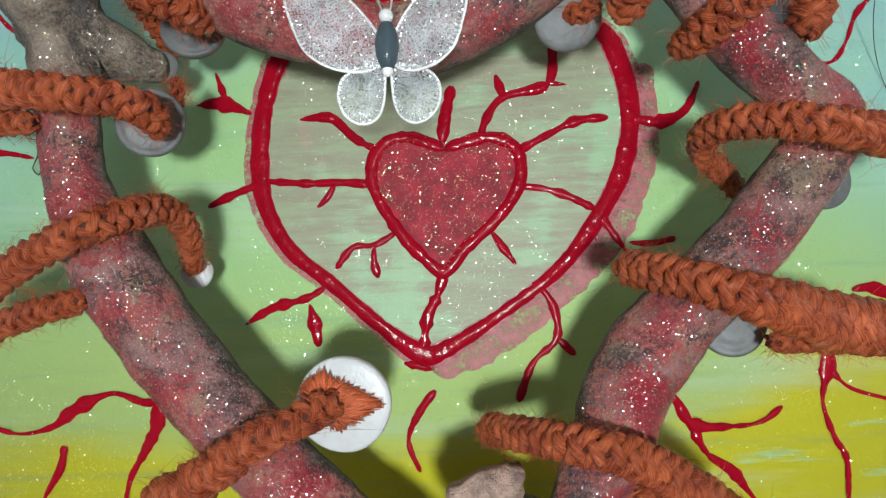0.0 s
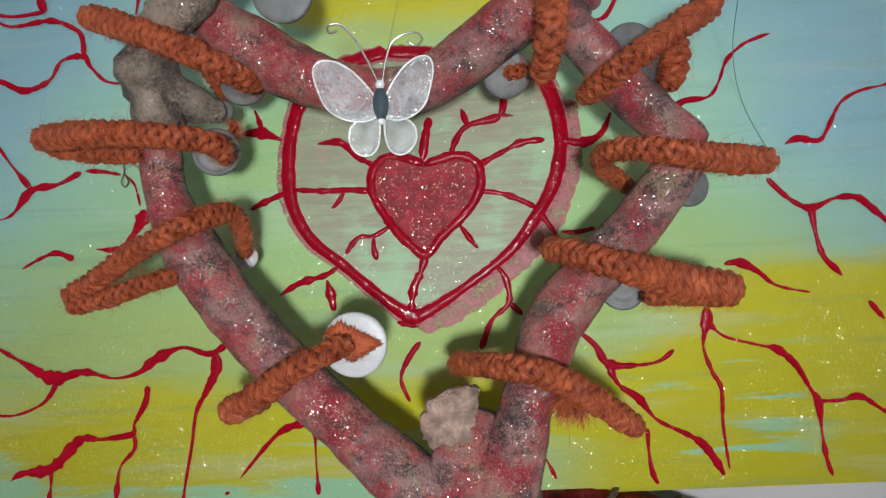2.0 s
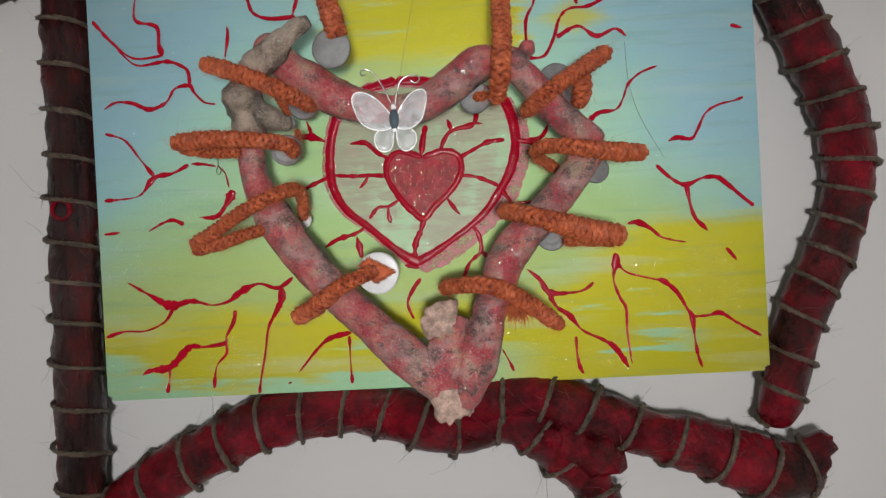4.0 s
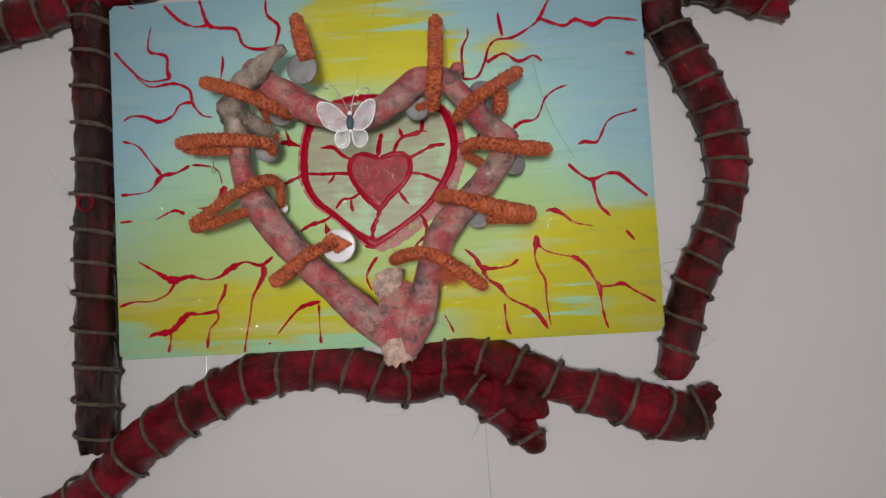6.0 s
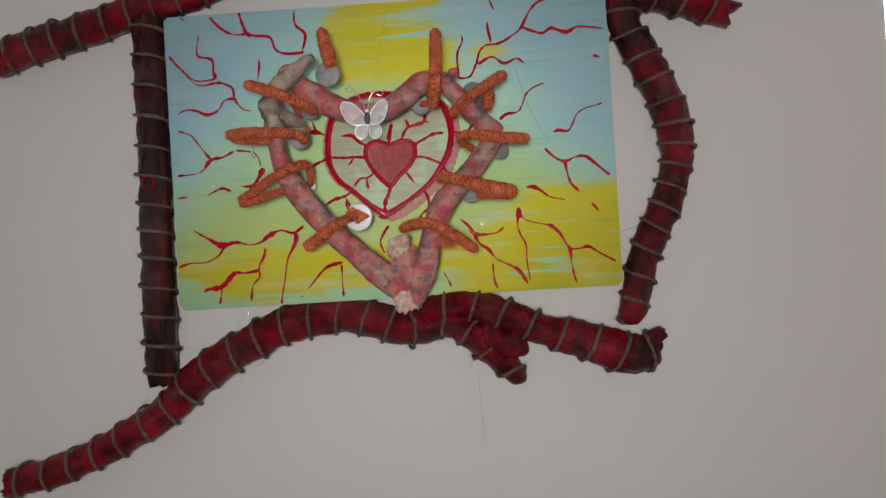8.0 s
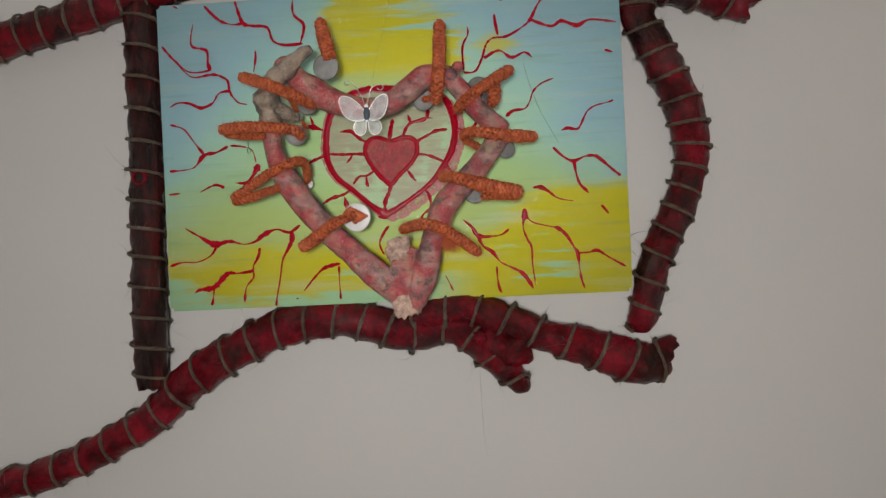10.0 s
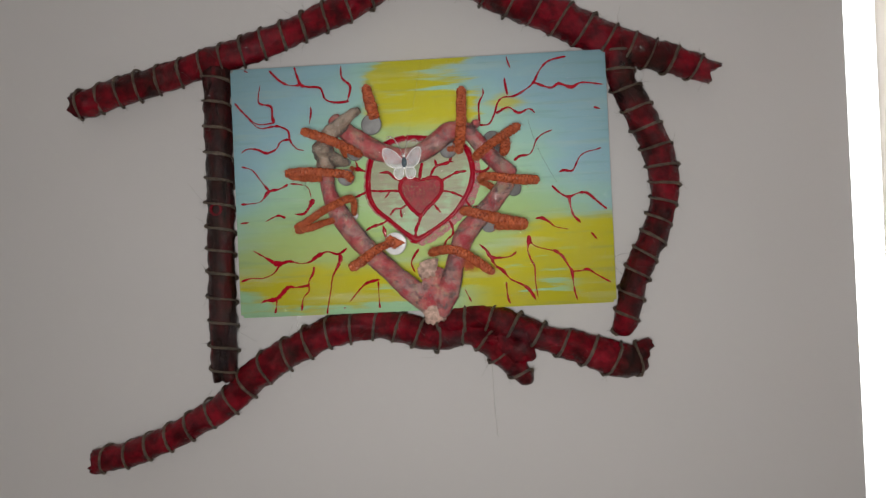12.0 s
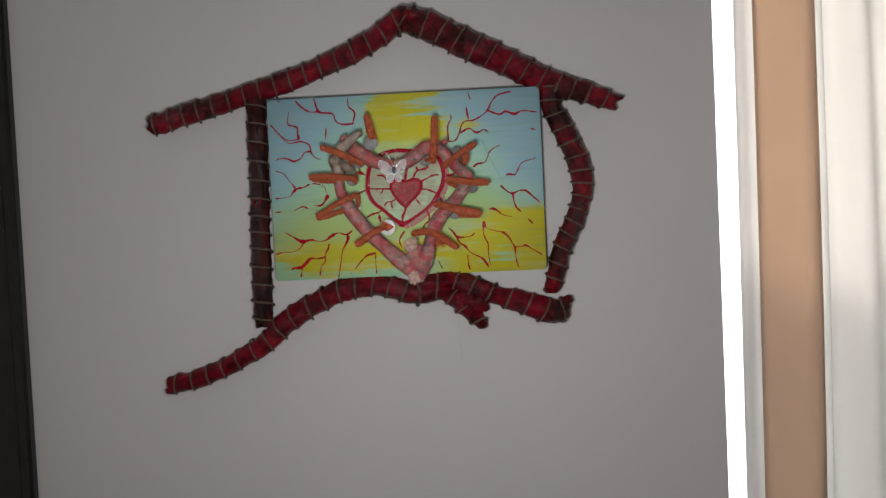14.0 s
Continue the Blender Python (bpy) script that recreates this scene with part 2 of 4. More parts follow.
FLUFF = plain("orange_fluff", (0.48, 0.105, 0.036), 0.55)
TWINE = fibre("brown_twine", (0.012, 0.008, 0.005), (0.18, 0.132, 0.09), 0.36, 14.0, 0.0012)
GLITTER, GREENGLIT = glitter("silver_glitter", (0.95, 0.9, 0.85), (0.9, 0.95, 1.0)), glitter("gold_green_glitter", (0.95, 0.66, 0.25), (0.35, 0.95, 0.70))
WHITESHELL, GREYSHELL, DARKSHELL = plain("white_shell", (0.60, 0.60, 0.61), 0.35, vary=0.06, scale=200), plain("grey_shell", (0.125, 0.125, 0.125), 0.5, vary=0.25, scale=150), plain("dark_shell", (0.09, 0.095, 0.10), 0.2, vary=0.3)
GAUZE, BEAD, WHITEBEAD, WIRE = netting(), plain("dark_bead", (0.05, 0.07, 0.085), 0.08), plain("white_bead", (0.8, 0.8, 0.82), 0.2), plain("silver_wire", (0.75, 0.74, 0.72), 0.25, 1.0)
UPVC, GLASS = plain("white_window_frame", (0.8, 0.8, 0.8), 0.35, vary=0.03, scale=8), glass()
# white in place of tan: the daylight on the drape's edge, put into the colour
LITEDGE = cloth("lit_drape_edge", (0.84, 0.83, 0.81), (0.88, 0.87, 0.85), 0.9)
DRAPE, LINING, SHEER = cloth("tan_drape", (0.60, 0.47, 0.37), (0.66, 0.53, 0.42), 0.62), cloth("pale_lining", (0.76, 0.74, 0.72), (0.80, 0.78, 0.76), 0.7), cloth("white_sheer", (0.72, 0.70, 0.67), (0.82, 0.80, 0.77), 0.76)
BLACKWOOD = plain("black_stained_wood", (0.012, 0.012, 0.011), 0.4, scale=30)
FLOOR, CEIL = plain("wood_floor", (0.28, 0.18, 0.10), 0.4, scale=12), plain("ceiling_paint", (0.78, 0.78, 0.77), 0.8, vary=0.04, scale=4)


# ---- building helpers ----
def P(u, v, d):
    """Millimetres on the canvas: right, up and out from its face."""
    return Vector((u / 1000, -d / 1000, 1.5 + v / 1000))


def mesh_ob(name, bm, material, smooth=True):
    me = bpy.data.meshes.new(name)
    if smooth:
        for f in bm.faces:
            f.smooth = True
    bm.to_mesh(me)
    bm.free()
    me.materials.append(material)
    return new(name, me)


def part(name, bm, material, parent, label="", smooth=True):
    ob = mesh_ob(name, bm, material, smooth)
    ob.parent = parent
    return tagged(ob, label)


def thing(name, label, category, at=(0, 0, 0), group="", kind=""):
    ob = new(name)
    ob.location = at
    ob.empty_display_size = 0.01
    return tagged(ob, label, category, group, kind)


def box(bm, lo, hi, bevel=0.0):
    lo, hi = Vector(lo), Vector(hi)
    made = bmesh.ops.create_cube(bm, size=1, matrix=Matrix.Translation((lo + hi) / 2) @ Matrix.Diagonal((*(hi - lo), 1)))
    if bevel:
        edges = list({e for v in made["verts"] for e in v.link_edges})
        bmesh.ops.bevel(bm, geom=edges, offset=bevel, segments=2, affect="EDGES")
    return bm


def glide(points, step):
    """Points (Vector, r) along a smooth line through the given ones, about a step apart."""
    out = []
    for i in range(len(points) - 1):
        a, b, c, d = (points[max(0, min(len(points) - 1, k))] for k in (i - 1, i, i + 1, i + 2))
        n = max(2, int((c[0] - b[0]).length / step + 0.5))
        for k in range(n):
            s = k / n
            h = [-0.5 * s + s * s - 0.5 * s ** 3, 1 - 2.5 * s * s + 1.5 * s ** 3, 0.5 * s + 2 * s * s - 1.5 * s ** 3, -0.5 * s * s + 0.5 * s ** 3]
            p = a[0] * h[0] + b[0] * h[1] + c[0] * h[2] + d[0] * h[3]
            out.append((p, b[1] + (c[1] - b[1]) * (3 * s * s - 2 * s ** 3)))
    out.append(points[-1])
    return out


def frames(line):
    """Two sideways directions for each point of a line, turning as little as they can."""
    side, out = None, []
    for i in range(len(line)):
        ahead = (line[min(i + 1, len(line) - 1)][0] - line[max(i - 1, 0)][0]).normalized()
        if side is None:
            side = ahead.orthogonal().normalized()
        side = (side - ahead * side.dot(ahead)).normalized()
        out.append((side, ahead.cross(side)))
    return out


def sweep(bm, line, sides, rough=0.0, grain=1.0, seed=0.0, flat=1.0, torn=None, fade=0.009):
    """A tube along a line; rough: lumps as a share of the radius (a number, or a function of the place), grain: their
    size in metres; torn: how far the far end breaks off early or late for a sideways direction, over the last fade metres."""
    rings, runs, run = [], [], 0.0
    uv = bm.loops.layers.uv.verify()
    whole = sum((b[0] - a[0]).length for a, b in zip(line, line[1:]))
    ahead = (line[-1][0] - line[-2][0]).normalized()
    for i, ((p, r), (a, b)) in enumerate(zip(line, frames(line))):
        ring = []
        run += (p - line[i - 1][0]).length if i else 0.0
        runs.append(run)
        lumps = rough(p) if callable(rough) else rough
        late = max(0.0, 1 - (whole - run) / fade) if torn else 0.0
        for k in range(sides):
            w = 2 * math.pi * k / sides
            off = a * math.cos(w) + b * math.sin(w) * flat
            q = p + off * r
            if lumps:
                q = q + off * r * lumps * (noise.noise(q / grain + Vector((seed, 0, 0))) + 0.5 * noise.noise(q / grain * 3.1 + Vector((0, seed, 0))))
            if late:
                q = q + ahead * torn(off) * late
            ring.append(bm.verts.new(q))
        rings.append(ring)
    for one, two, r0, r1 in zip(rings, rings[1:], runs, runs[1:]):
        for k in range(sides):
            f = bm.faces.new((one[k], one[(k + 1) % sides], two[(k + 1) % sides], two[k]))
            for loop, c in zip(f.loops, ((k / sides, r0), ((k + 1) / sides, r0), ((k + 1) / sides, r1), (k / sides, r1))):
                loop[uv].uv = c
    if torn:
        # the broken face: sunk towards the middle, with splinters
        p, last = line[-1][0], rings[-1]
        for share, sunk in ((0.72, 0.12), (0.42, 0.20)):
            inner = [bm.verts.new(p + (v.co - p) * share - ahead * fade * (sunk + 0.22 * noise.noise(v.co * 900 + Vector((share, seed, 0))))) for v in rings[-1]]
            for k in range(sides):
                bm.faces.new((last[k], last[(k + 1) % sides], inner[(k + 1) % sides], inner[k]))
            last = inner
        rings.append(last)
    for ring, turn in ((rings[0], -1), (rings[-1], 1)):
        mid = bm.verts.new(sum((v.co for v in ring), Vector()) / sides)
        for k in range(sides):
            bm.faces.new((ring[k], ring[(k + 1) % sides], mid)[::turn])
    return bm


def along(points, step=0.002):
    return glide([(P(u, v, d), r / 1000) for u, v, d, r in points], step)


def fuzz(bm, line, count, length, thick, rng, spread=1.0):
    """Loose fibres that stand off a cord."""
    fr = frames(line)
    for _ in range(count):
        i = rng.randrange(len(line))
        (p, r), (a, b) = line[i], fr[i]
        w = rng.uniform(0, 2 * math.pi)
        off = a * math.cos(w) + b * math.sin(w)
        tang = off.cross(a.cross(b)) * rng.uniform(-1, 1) + a.cross(b) * rng.uniform(-1.2, 1.2)
        ln = length * rng.uniform(0.4, 1.2)
        q = p + off * r * 0.9
        pts = [(q, thick), (q + (off * 0.5 * spread + tang * 0.5) * ln * 0.5, thick * 0.8), (q + (off * 0.55 * spread + tang) * ln, thick * 0.4)]
        sweep(bm, pts, 3)


def rope(line, plies, turn, share=0.56):
    """Twisted plies round a line; turn: metres for one turn."""
    fr, run = frames(line), 0.0
    tracks = [[] for _ in range(plies)]
    for i, ((p, r), (a, b)) in enumerate(zip(line, fr)):
        if i:
            run += (p - line[i - 1][0]).length
        for k in range(plies):
            w = 2 * math.pi * (run / turn + k / plies)
            tracks[k].append((p + (a * math.cos(w) + b * math.sin(w)) * r * (1 - share), r * share * 1.06))
    return [sweep(bmesh.new(), track, 7, 0.14, 0.0014) for track in tracks]


def braid(line, pairs, turn, share=0.32):
    """A round braid: as many strands wind one way as the other, each over and under in turn; turn: metres for one turn."""
    fr, run = frames(line), 0.0
    tracks = [[] for _ in range(2 * pairs)]
    for i, ((p, r), (a, b)) in enumerate(zip(line, fr)):
        if i:
            run += (p - line[i - 1][0]).length
        for k in range(2 * pairs):
            way = 1 if k % 2 else -1
            w = 2 * math.pi * (way * run / turn + (k // 2) / pairs) + (0.5 if way > 0 else 0.0)
            weave = math.cos(2 * math.pi * run / turn * pairs + math.pi * (k % 2) + 0.6 * (k // 2))
            tracks[k].append((p + (a * math.cos(w) + b * math.sin(w)) * r * (1 - share + 0.12 * weave), r * share * (1.0 + 0.12 * weave)))
    return [sweep(bmesh.new(), track, 8, 0.08, 0.0012) for track in tracks]


def flakes(bm, spots, size, tilt, rng):
    """Glitter: small hexagon flakes at (place, normal)."""
    for q, nrm in spots:
        nrm = (nrm + Vector((rng.gauss(0, tilt), rng.gauss(0, tilt), rng.gauss(0, tilt)))).normalized()
        a = nrm.orthogonal().normalized()
        b = nrm.cross(a)
        s = size * rng.uniform(0.5, 1.2)
        w0 = rng.uniform(0, 6)
        bm.faces.new([bm.verts.new(q + (a * math.cos(w0 + k * math.pi / 2.5) + b * math.sin(w0 + k * math.pi / 2.5)) * s) for k in range(5)])


# ---- room ----
BACK = 0.028   # the wall's face
# FRONT is kept short so that the torch bounces back off an unseen wall
LEFT, RIGHT, FRONT, TOP = -1.4, 1.9, -1.75, 2.4
W0, W1, WZ0, WZ1 = 0.3485, 1.30, 0.85, 2.15


def room():
    bm = bmesh.new()
    for lo, hi in (((LEFT, BACK, 0), (W0, BACK + 0.16, TOP)), ((W1, BACK, 0), (RIGHT, BACK + 0.16, TOP)),
                   ((W0, BACK, 0), (W1, BACK + 0.16, WZ0)), ((W0, BACK, WZ1), (W1, BACK + 0.16, TOP))):
        box(bm, lo, hi)
    tagged(mesh_ob("wall_north", bm, WALL, False), "plain off-white painted wall with a window", "wall", kind="structure")
    # unseen walls, added near and white to soften the shadows with bounced light
    for name, lo, hi in (("bounce_wall_south", (LEFT, FRONT - 0.12, 0), (RIGHT, FRONT, TOP)), ("wall_west", (LEFT - 0.12, FRONT, 0), (LEFT, BACK + 0.16, TOP)),
                         ("wall_east", (RIGHT, FRONT, 0), (RIGHT + 0.12, BACK + 0.16, TOP))):
        tagged(mesh_ob(name, box(bmesh.new(), lo, hi), CEIL, False), "unseen white wall added to bounce light", "wall", kind="structure")
    tagged(mesh_ob("floor", box(bmesh.new(), (LEFT, FRONT, -0.1), (RIGHT, BACK + 0.16, 0)), FLOOR, False), "brown wooden floor", "floor", kind="structure")
    tagged(mesh_ob("ceiling", box(bmesh.new(), (LEFT, FRONT, TOP), (RIGHT, BACK + 0.16, TOP + 0.1)), CEIL, False), "plain white ceiling", "ceiling", kind="structure")


def window():
    w = thing("window_1", "bright white framed window behind curtains", "window", (W0, BACK, WZ0), kind="structure")
    at = Vector((-W0, -BACK, -WZ0))

    def piece(name, lo, hi, mat, bevel=0.002, label=""):
        ob = part(name, box(bmesh.new(), Vector(lo) + at, Vector(hi) + at, bevel), mat, w, label, False)
        return ob
    y0, y1 = BACK + 0.05, BACK + 0.09
    piece("window_frame", (W0, y0, WZ0), (W0 + 0.006, y1, WZ1), UPVC)
    piece("window_frame", (W1 - 0.04, y0, WZ0), (W1, y1, WZ1), UPVC)
    piece("window_frame", (W0 + 0.006, y0, WZ0), (W1 - 0.04, y1, WZ0 + 0.05), UPVC)
    piece("window_frame", (W0 + 0.006, y0, WZ1 - 0.05), (W1 - 0.04, y1, WZ1), UPVC)
    piece("glazing_bead", (W0 + 0.0150, y0, WZ0 + 0.05), (W0 + 0.0164, y1, WZ1 - 0.05), UPVC, 0.0005)
    piece("glazing_bead", (W0 + 0.0118, y0 + 0.012, WZ0 + 0.05), (W0 + 0.0124, y1, WZ1 - 0.05), UPVC, 0.0003)
    pane = piece("pane", (W0 + 0.006, y1 - 0.012, WZ0 + 0.05), (W1 - 0.04, y1 - 0.008, WZ1 - 0.05), GLASS, 0)
    pane.visible_shadow = False


def hanging(bm, x0, x1, fold, thick, z0, z1):
    """A hanging cloth whose fold gives its place in y by x."""
    n = max(6, int((x1 - x0) / 0.004))
    xs = [x0 + (x1 - x0) * i / n for i in range(n + 1)]
    loop = [(x, fold(x)) for x in xs] + [(x, fold(x) + thick) for x in reversed(xs)]
    levels = [z0 + (z1 - z0) * k / 12 for k in range(13)]
    rings = [[bm.verts.new((x + 0.002 * math.sin(3 * z + 20 * x), y + 0.003 * math.sin(5 * z + 9 * x), z)) for x, y in loop] for z in levels]
    m = len(loop)
    for one, two in zip(rings, rings[1:]):
        for k in range(m):
            bm.faces.new((one[k], one[(k + 1) % m], two[(k + 1) % m], two[k]))
    return bm


def curtains():
    z0, z1 = 0.45, 2.3
    c = thing("curtain", "tan drape with a pale lining edge hanging at the window", "curtain")
    part("drape", hanging(bmesh.new(), 0.386, 0.4395, lambda x: 0.012 - 0.030 * math.sin((x - 0.386) / 0.0535 * math.pi * 0.62) ** 2, 0.0015, z0, z1), DRAPE, c)
    part("lining_edge", hanging(bmesh.new(), 0.3675, 0.3915, lambda x: 0.0175 + 0.002 * math.sin(x * 300), 0.0012, z0, z1), LINING, c, "pale grey lining edge")
    # separate white strip that draws the bright edge of the tan drape
    part("drape_edge", hanging(bmesh.new(), 0.4350, 0.4490, lambda x: -0.0095 - 0.002 * math.sin((x - 0.4350) / 0.014 * math.pi), 0.0008, z0, z1), LITEDGE, c, "white strip painted as daylight on the drape edge")
    s = thing("sheer_curtain", "translucent white sheer curtain lit by daylight", "curtain")
    part("cloth", hanging(bmesh.new(), 0.4480, 1.34, lambda x: 0.006 - 0.016 * math.sin((x - 0.452) * 52) - 0.006 * math.sin(x * 131), 0.0008, z0, z1), SHEER, s)
    r = thing("curtain_rail", "white curtain rail above the window", "curtain rail")
    part("rail", box(bmesh.new(), (0.30, -0.03, 2.3), (1.42, BACK, 2.33), 0.003), UPVC, r)


def dark_door():
    d = thing("door_1", "black stained wooden door with a narrow architrave", "door", kind="structure")
    part("architrave", box(bmesh.new(), (-0.462, BACK - 0.014, 0), (-0.4475, BACK, 2.08), 0.003), BLACKWOOD, d, smooth=False)
    bm = box(bmesh.new(), (-1.25, BACK - 0.008, 0.005), (-0.4625, BACK, 2.05), 0.002)
    part("leaf", bm, BLACKWOOD, d, smooth=False)


def outside():
    t = Tree("bright_haze", 1.0)
    t.b.inputs["Emission Color"].default_value = (0.97, 0.985, 1.0, 1)
    t.b.inputs["Emission Strength"].default_value = 5.0
    m = t.done((0.8, 0.8, 0.8))
    tagged(mesh_ob("backdrop", box(bmesh.new(), (-1.5, 2.6, -1.0), (4.5, 2.62, 4.0)), m, False), "bright white daylight haze outside the window", "backdrop", kind="structure")


room(), window(), curtains(), dark_door(), outside()

# ---- the painting ----
painting = thing("canvas_painting", "stretched canvas in blue, green and yellow with raised red veins", "painting", (0, 0, 1.5))
HOME = Vector((0, 0, -1.5))


def local(bm):
    bmesh.ops.translate(bm, verts=bm.verts, vec=HOME)
    return bm


part("canvas", box(bmesh.new(), (-0.15, 0, -0.1), (0.15, BACK, 0.1), 0.0022), CANVAS, painting)


def ribbon(bm, pts, height, base=0.0, uneven=0.45):
    """A raised, rounded line of paint on the canvas through (u, v, width) in mm."""
    line = glide([(P(u, v, base), w / 2000) for u, v, w in pts], 0.0012)
    rows = []
    for i, (p, r) in enumerate(line):
        ahead = line[min(i + 1, len(line) - 1)][0] - line[max(i - 1, 0)][0]
        side = Vector((-ahead.z, 0, ahead.x)).normalized()
        jag = 1 + uneven * (noise.noise(p * 330) + 0.7 * noise.noise(p * 1100))
        end = min(1, 0.35 + 0.65 * min(i, len(line) - 1 - i) / 1.5)
        r = max(r, 0.00022) * jag * end
        h = height / 1000 * min(1, r / 0.0009)
        rows.append([bm.verts.new(p + side * r * s + Vector((0, -h * c - 0.00005, 0))) for s, c in ((-1, 0), (-0.75, 0.62), (-0.3, 0.95), (0.3, 0.95), (0.75, 0.62), (1, 0))])
    for one, two in zip(rows, rows[1:]):
        for k in range(5):
            bm.faces.new((one[k], one[k + 1], two[k + 1], two[k]))
    for row in (rows[0], rows[-1]):
        bm.faces.new(row)
    bmesh.ops.recalc_face_normals(bm, faces=bm.faces)
    return bm


GLINTS = []


def vein(*pts):
    GLINTS.extend(p + Vector((0, -0.0004, 0)) for p, r in glide([(P(u, v, 0.3), w) for u, v, w in pts], 0.0012) if r > 0.7)
    part("vein", local(ribbon(bmesh.new(), [(u, v, w * 1.04) for u, v, w in pts], 0.55, 0.3, 0.55)), RELIEF, painting)


def patch(bm, pts, d, dome=0.0):
    """A filled closed shape round its middle."""
    ring = [p for p, _ in glide([(P(u, v, d), 1) for u, v, *_ in (*pts, pts[0])], 0.0015)][:-1]
    mid = sum(ring, Vector()) / len(ring)
    loops = []
    for s, h in ((1, 0), (0.93, 0.6), (0.75, 0.85), (0.45, 1)):
        loops.append([bm.verts.new(mid + (p - mid) * s + Vector((0, -dome * h / 1000, 0))) for p in ring])
    n = len(ring)
    for one, two in zip(loops, loops[1:]):
        for k in range(n):
            bm.faces.new((one[k], one[(k + 1) % n], two[(k + 1) % n], two[k]))
    c = bm.verts.new(mid + Vector((0, -dome / 1000, 0)))
    for k in range(n):
        bm.faces.new((loops[-1][k], loops[-1][(k + 1) % n], c))
    bmesh.ops.recalc_face_normals(bm, faces=bm.faces)
    if sum(f.normal.y for f in bm.faces) > 0:
        bmesh.ops.reverse_faces(bm, faces=bm.faces)
    return bm


OUTLINE = [(-10.6, 38.1, 0, 2.1), (-25.8, 34.0, 0, 2.1), (-36.4, 25.7, 0, 2.3), (-40.9, 13.8, 0, 2.1), (-42.3, 0.7, 0, 2.3), (-41.1, -8.8, 0, 2.1), (-35.9, -18.5, 0, 1.9), (-26.8, -26.4, 0, 1.7), (-15.9, -36.3, 0, 1.7), (-6.8, -42.8, 0, 2.6), (-1.1, -41.7, 0, 2.1), (10.5, -34.7, 0, 1.5), (24.1, -24.9, 0, 1.7), (33.0, -14.1, 0, 2.1), (39.1, -3.1, 0, 2.3), (41.5, 9.8, 0, 2.3), (39.2, 22.1, 0, 2.4), (34.0, 29.8, 0, 2.1), (19.2, 34.2, 0, 2.1), (2.5, 36.9, 0, 2.1)]
SMUDGE = [(44.8, 20.9, 0, 2.8), (45.2, 8.7, 0, 3.0), (43.4, -3.3, 0, 3.4), (36.6, -17.1, 0, 3.8), (26.9, -26.9, 0, 4.1), (14.2, -36.7, 0, 4.1), (4.5, -42.9, 0, 3.8), (-4.1, -46.3, 0, 2.6)]
HEART = [(-0.5, 3.6, 0, 0.9), (-4.6, 5.3, 0, 0.9), (-9.2, 6.8, 0, 0.9), (-13.9, 5.9, 0, 0.9), (-17.1, 2.3, 0, 0.9), (-17.8, -3.3, 0, 0.9), (-15.6, -9.0, 0, 0.9), (-12.1, -14.8, 0, 0.9), (-7.6, -20.3, 0, 0.9), (-1.4, -25.3, 0, 0.9), (3.7, -19.9, 0, 0.9), (9.6, -14.9, 0, 0.9), (14.5, -9.5, 0, 0.9), (17.2, -4.0, 0, 0.9), (17.2, 1.3, 0, 0.9), (15.1, 4.5, 0, 0.9), (10.5, 6.1, 0, 0.9), (4.8, 5.2, 0, 0.9)]
part("wash", local(patch(bmesh.new(), OUTLINE, 0.25)), WASH, painting, "beige wash inside the heart outline")
part("smudge", local(ribbon(bmesh.new(), [(u - 0.6, v, w * 2.1) for u, v, _, w in SMUDGE], 0.06, 0.33, 0.22)), PINK, painting, "soft pink smudge beside the outline")
part("smudge", local(ribbon(bmesh.new(), [(u * 1.015, v - 0.3, w * 2.55) for u, v, _, w in (*OUTLINE, OUTLINE[0])], 0.04, 0.28, 0.14)), PINK, painting, "rubbed pink edge of the outline")
part("heart_outline", local(ribbon(bmesh.new(), [(u, v, w * 1.85) for u, v, _, w in (*OUTLINE, OUTLINE[0])], 0.6, 0.3, 0.16)), RELIEF, painting, "thick glossy red heart outline")
part("inner_heart", local(patch(bmesh.new(), HEART, 0.3, 0.9)), HEARTRED, painting, "raised red heart covered in gold glitter")
part("heart_rim", local(ribbon(bmesh.new(), [(u * 0.95 - 0.03, v * 0.95 - 0.4, 2.9) for u, v, _, w in (*HEART, HEART[0])], 0.7, 0.75, 0.3)), RELIEF, painting, "glossy red rim of the inner heart")

vein((-17.2, -4.3, 1.9), (-23.8, -3.6, 1.7), (-31.4, -3.6, 1.5), (-40.8, -2.8, 1.9))
vein((-25.3, -3.9, 1.3), (-27.4, -7.2, 1.7), (-29.5, -9.1, 1.1))
vein((-15.6, 3.5, 1.9), (-20.5, 6.2, 1.7), (-25.0, 10.6, 1.7), (-27.8, 11.3, 2.3), (-32.9, 10.9, 0.9))
vein((-0.9, 4.0, 2.6), (-0.2, 9.9, 2.4), (1.6, 17.3, 2.4))
vein((7.6, 4.9, 1.3), (9.1, 9.5, 1.7), (13.1, 14.4, 1.9), (23.2, 17.2, 2.1), (24.5, 25.6, 2.6))
vein((11.5, 19.5, 1.5), (13.1, 14.5, 2.3))
vein((23.2, 17.2, 1.9), (27.4, 16.8, 0.9))
vein((15.9, 2.1, 2.3), (23.6, 6.0, 1.3), (29.3, 8.5, 2.3), (36.5, 9.1, 1.7))
vein((40.9, 8.9, 2.6), (48.0, 7.7, 2.6), (53.7, 10.2, 1.9), (56.9, 16.5, 1.3))
vein((16.0, -5.8, 1.5), (21.2, -6.4, 1.3), (26.7, -8.2, 1.7), (33.1, -11.5, 2.1))
vein((9.2, -15.2, 1.9), (12.2, -19.7, 1.7), (14.8, -23.2, 1.1))
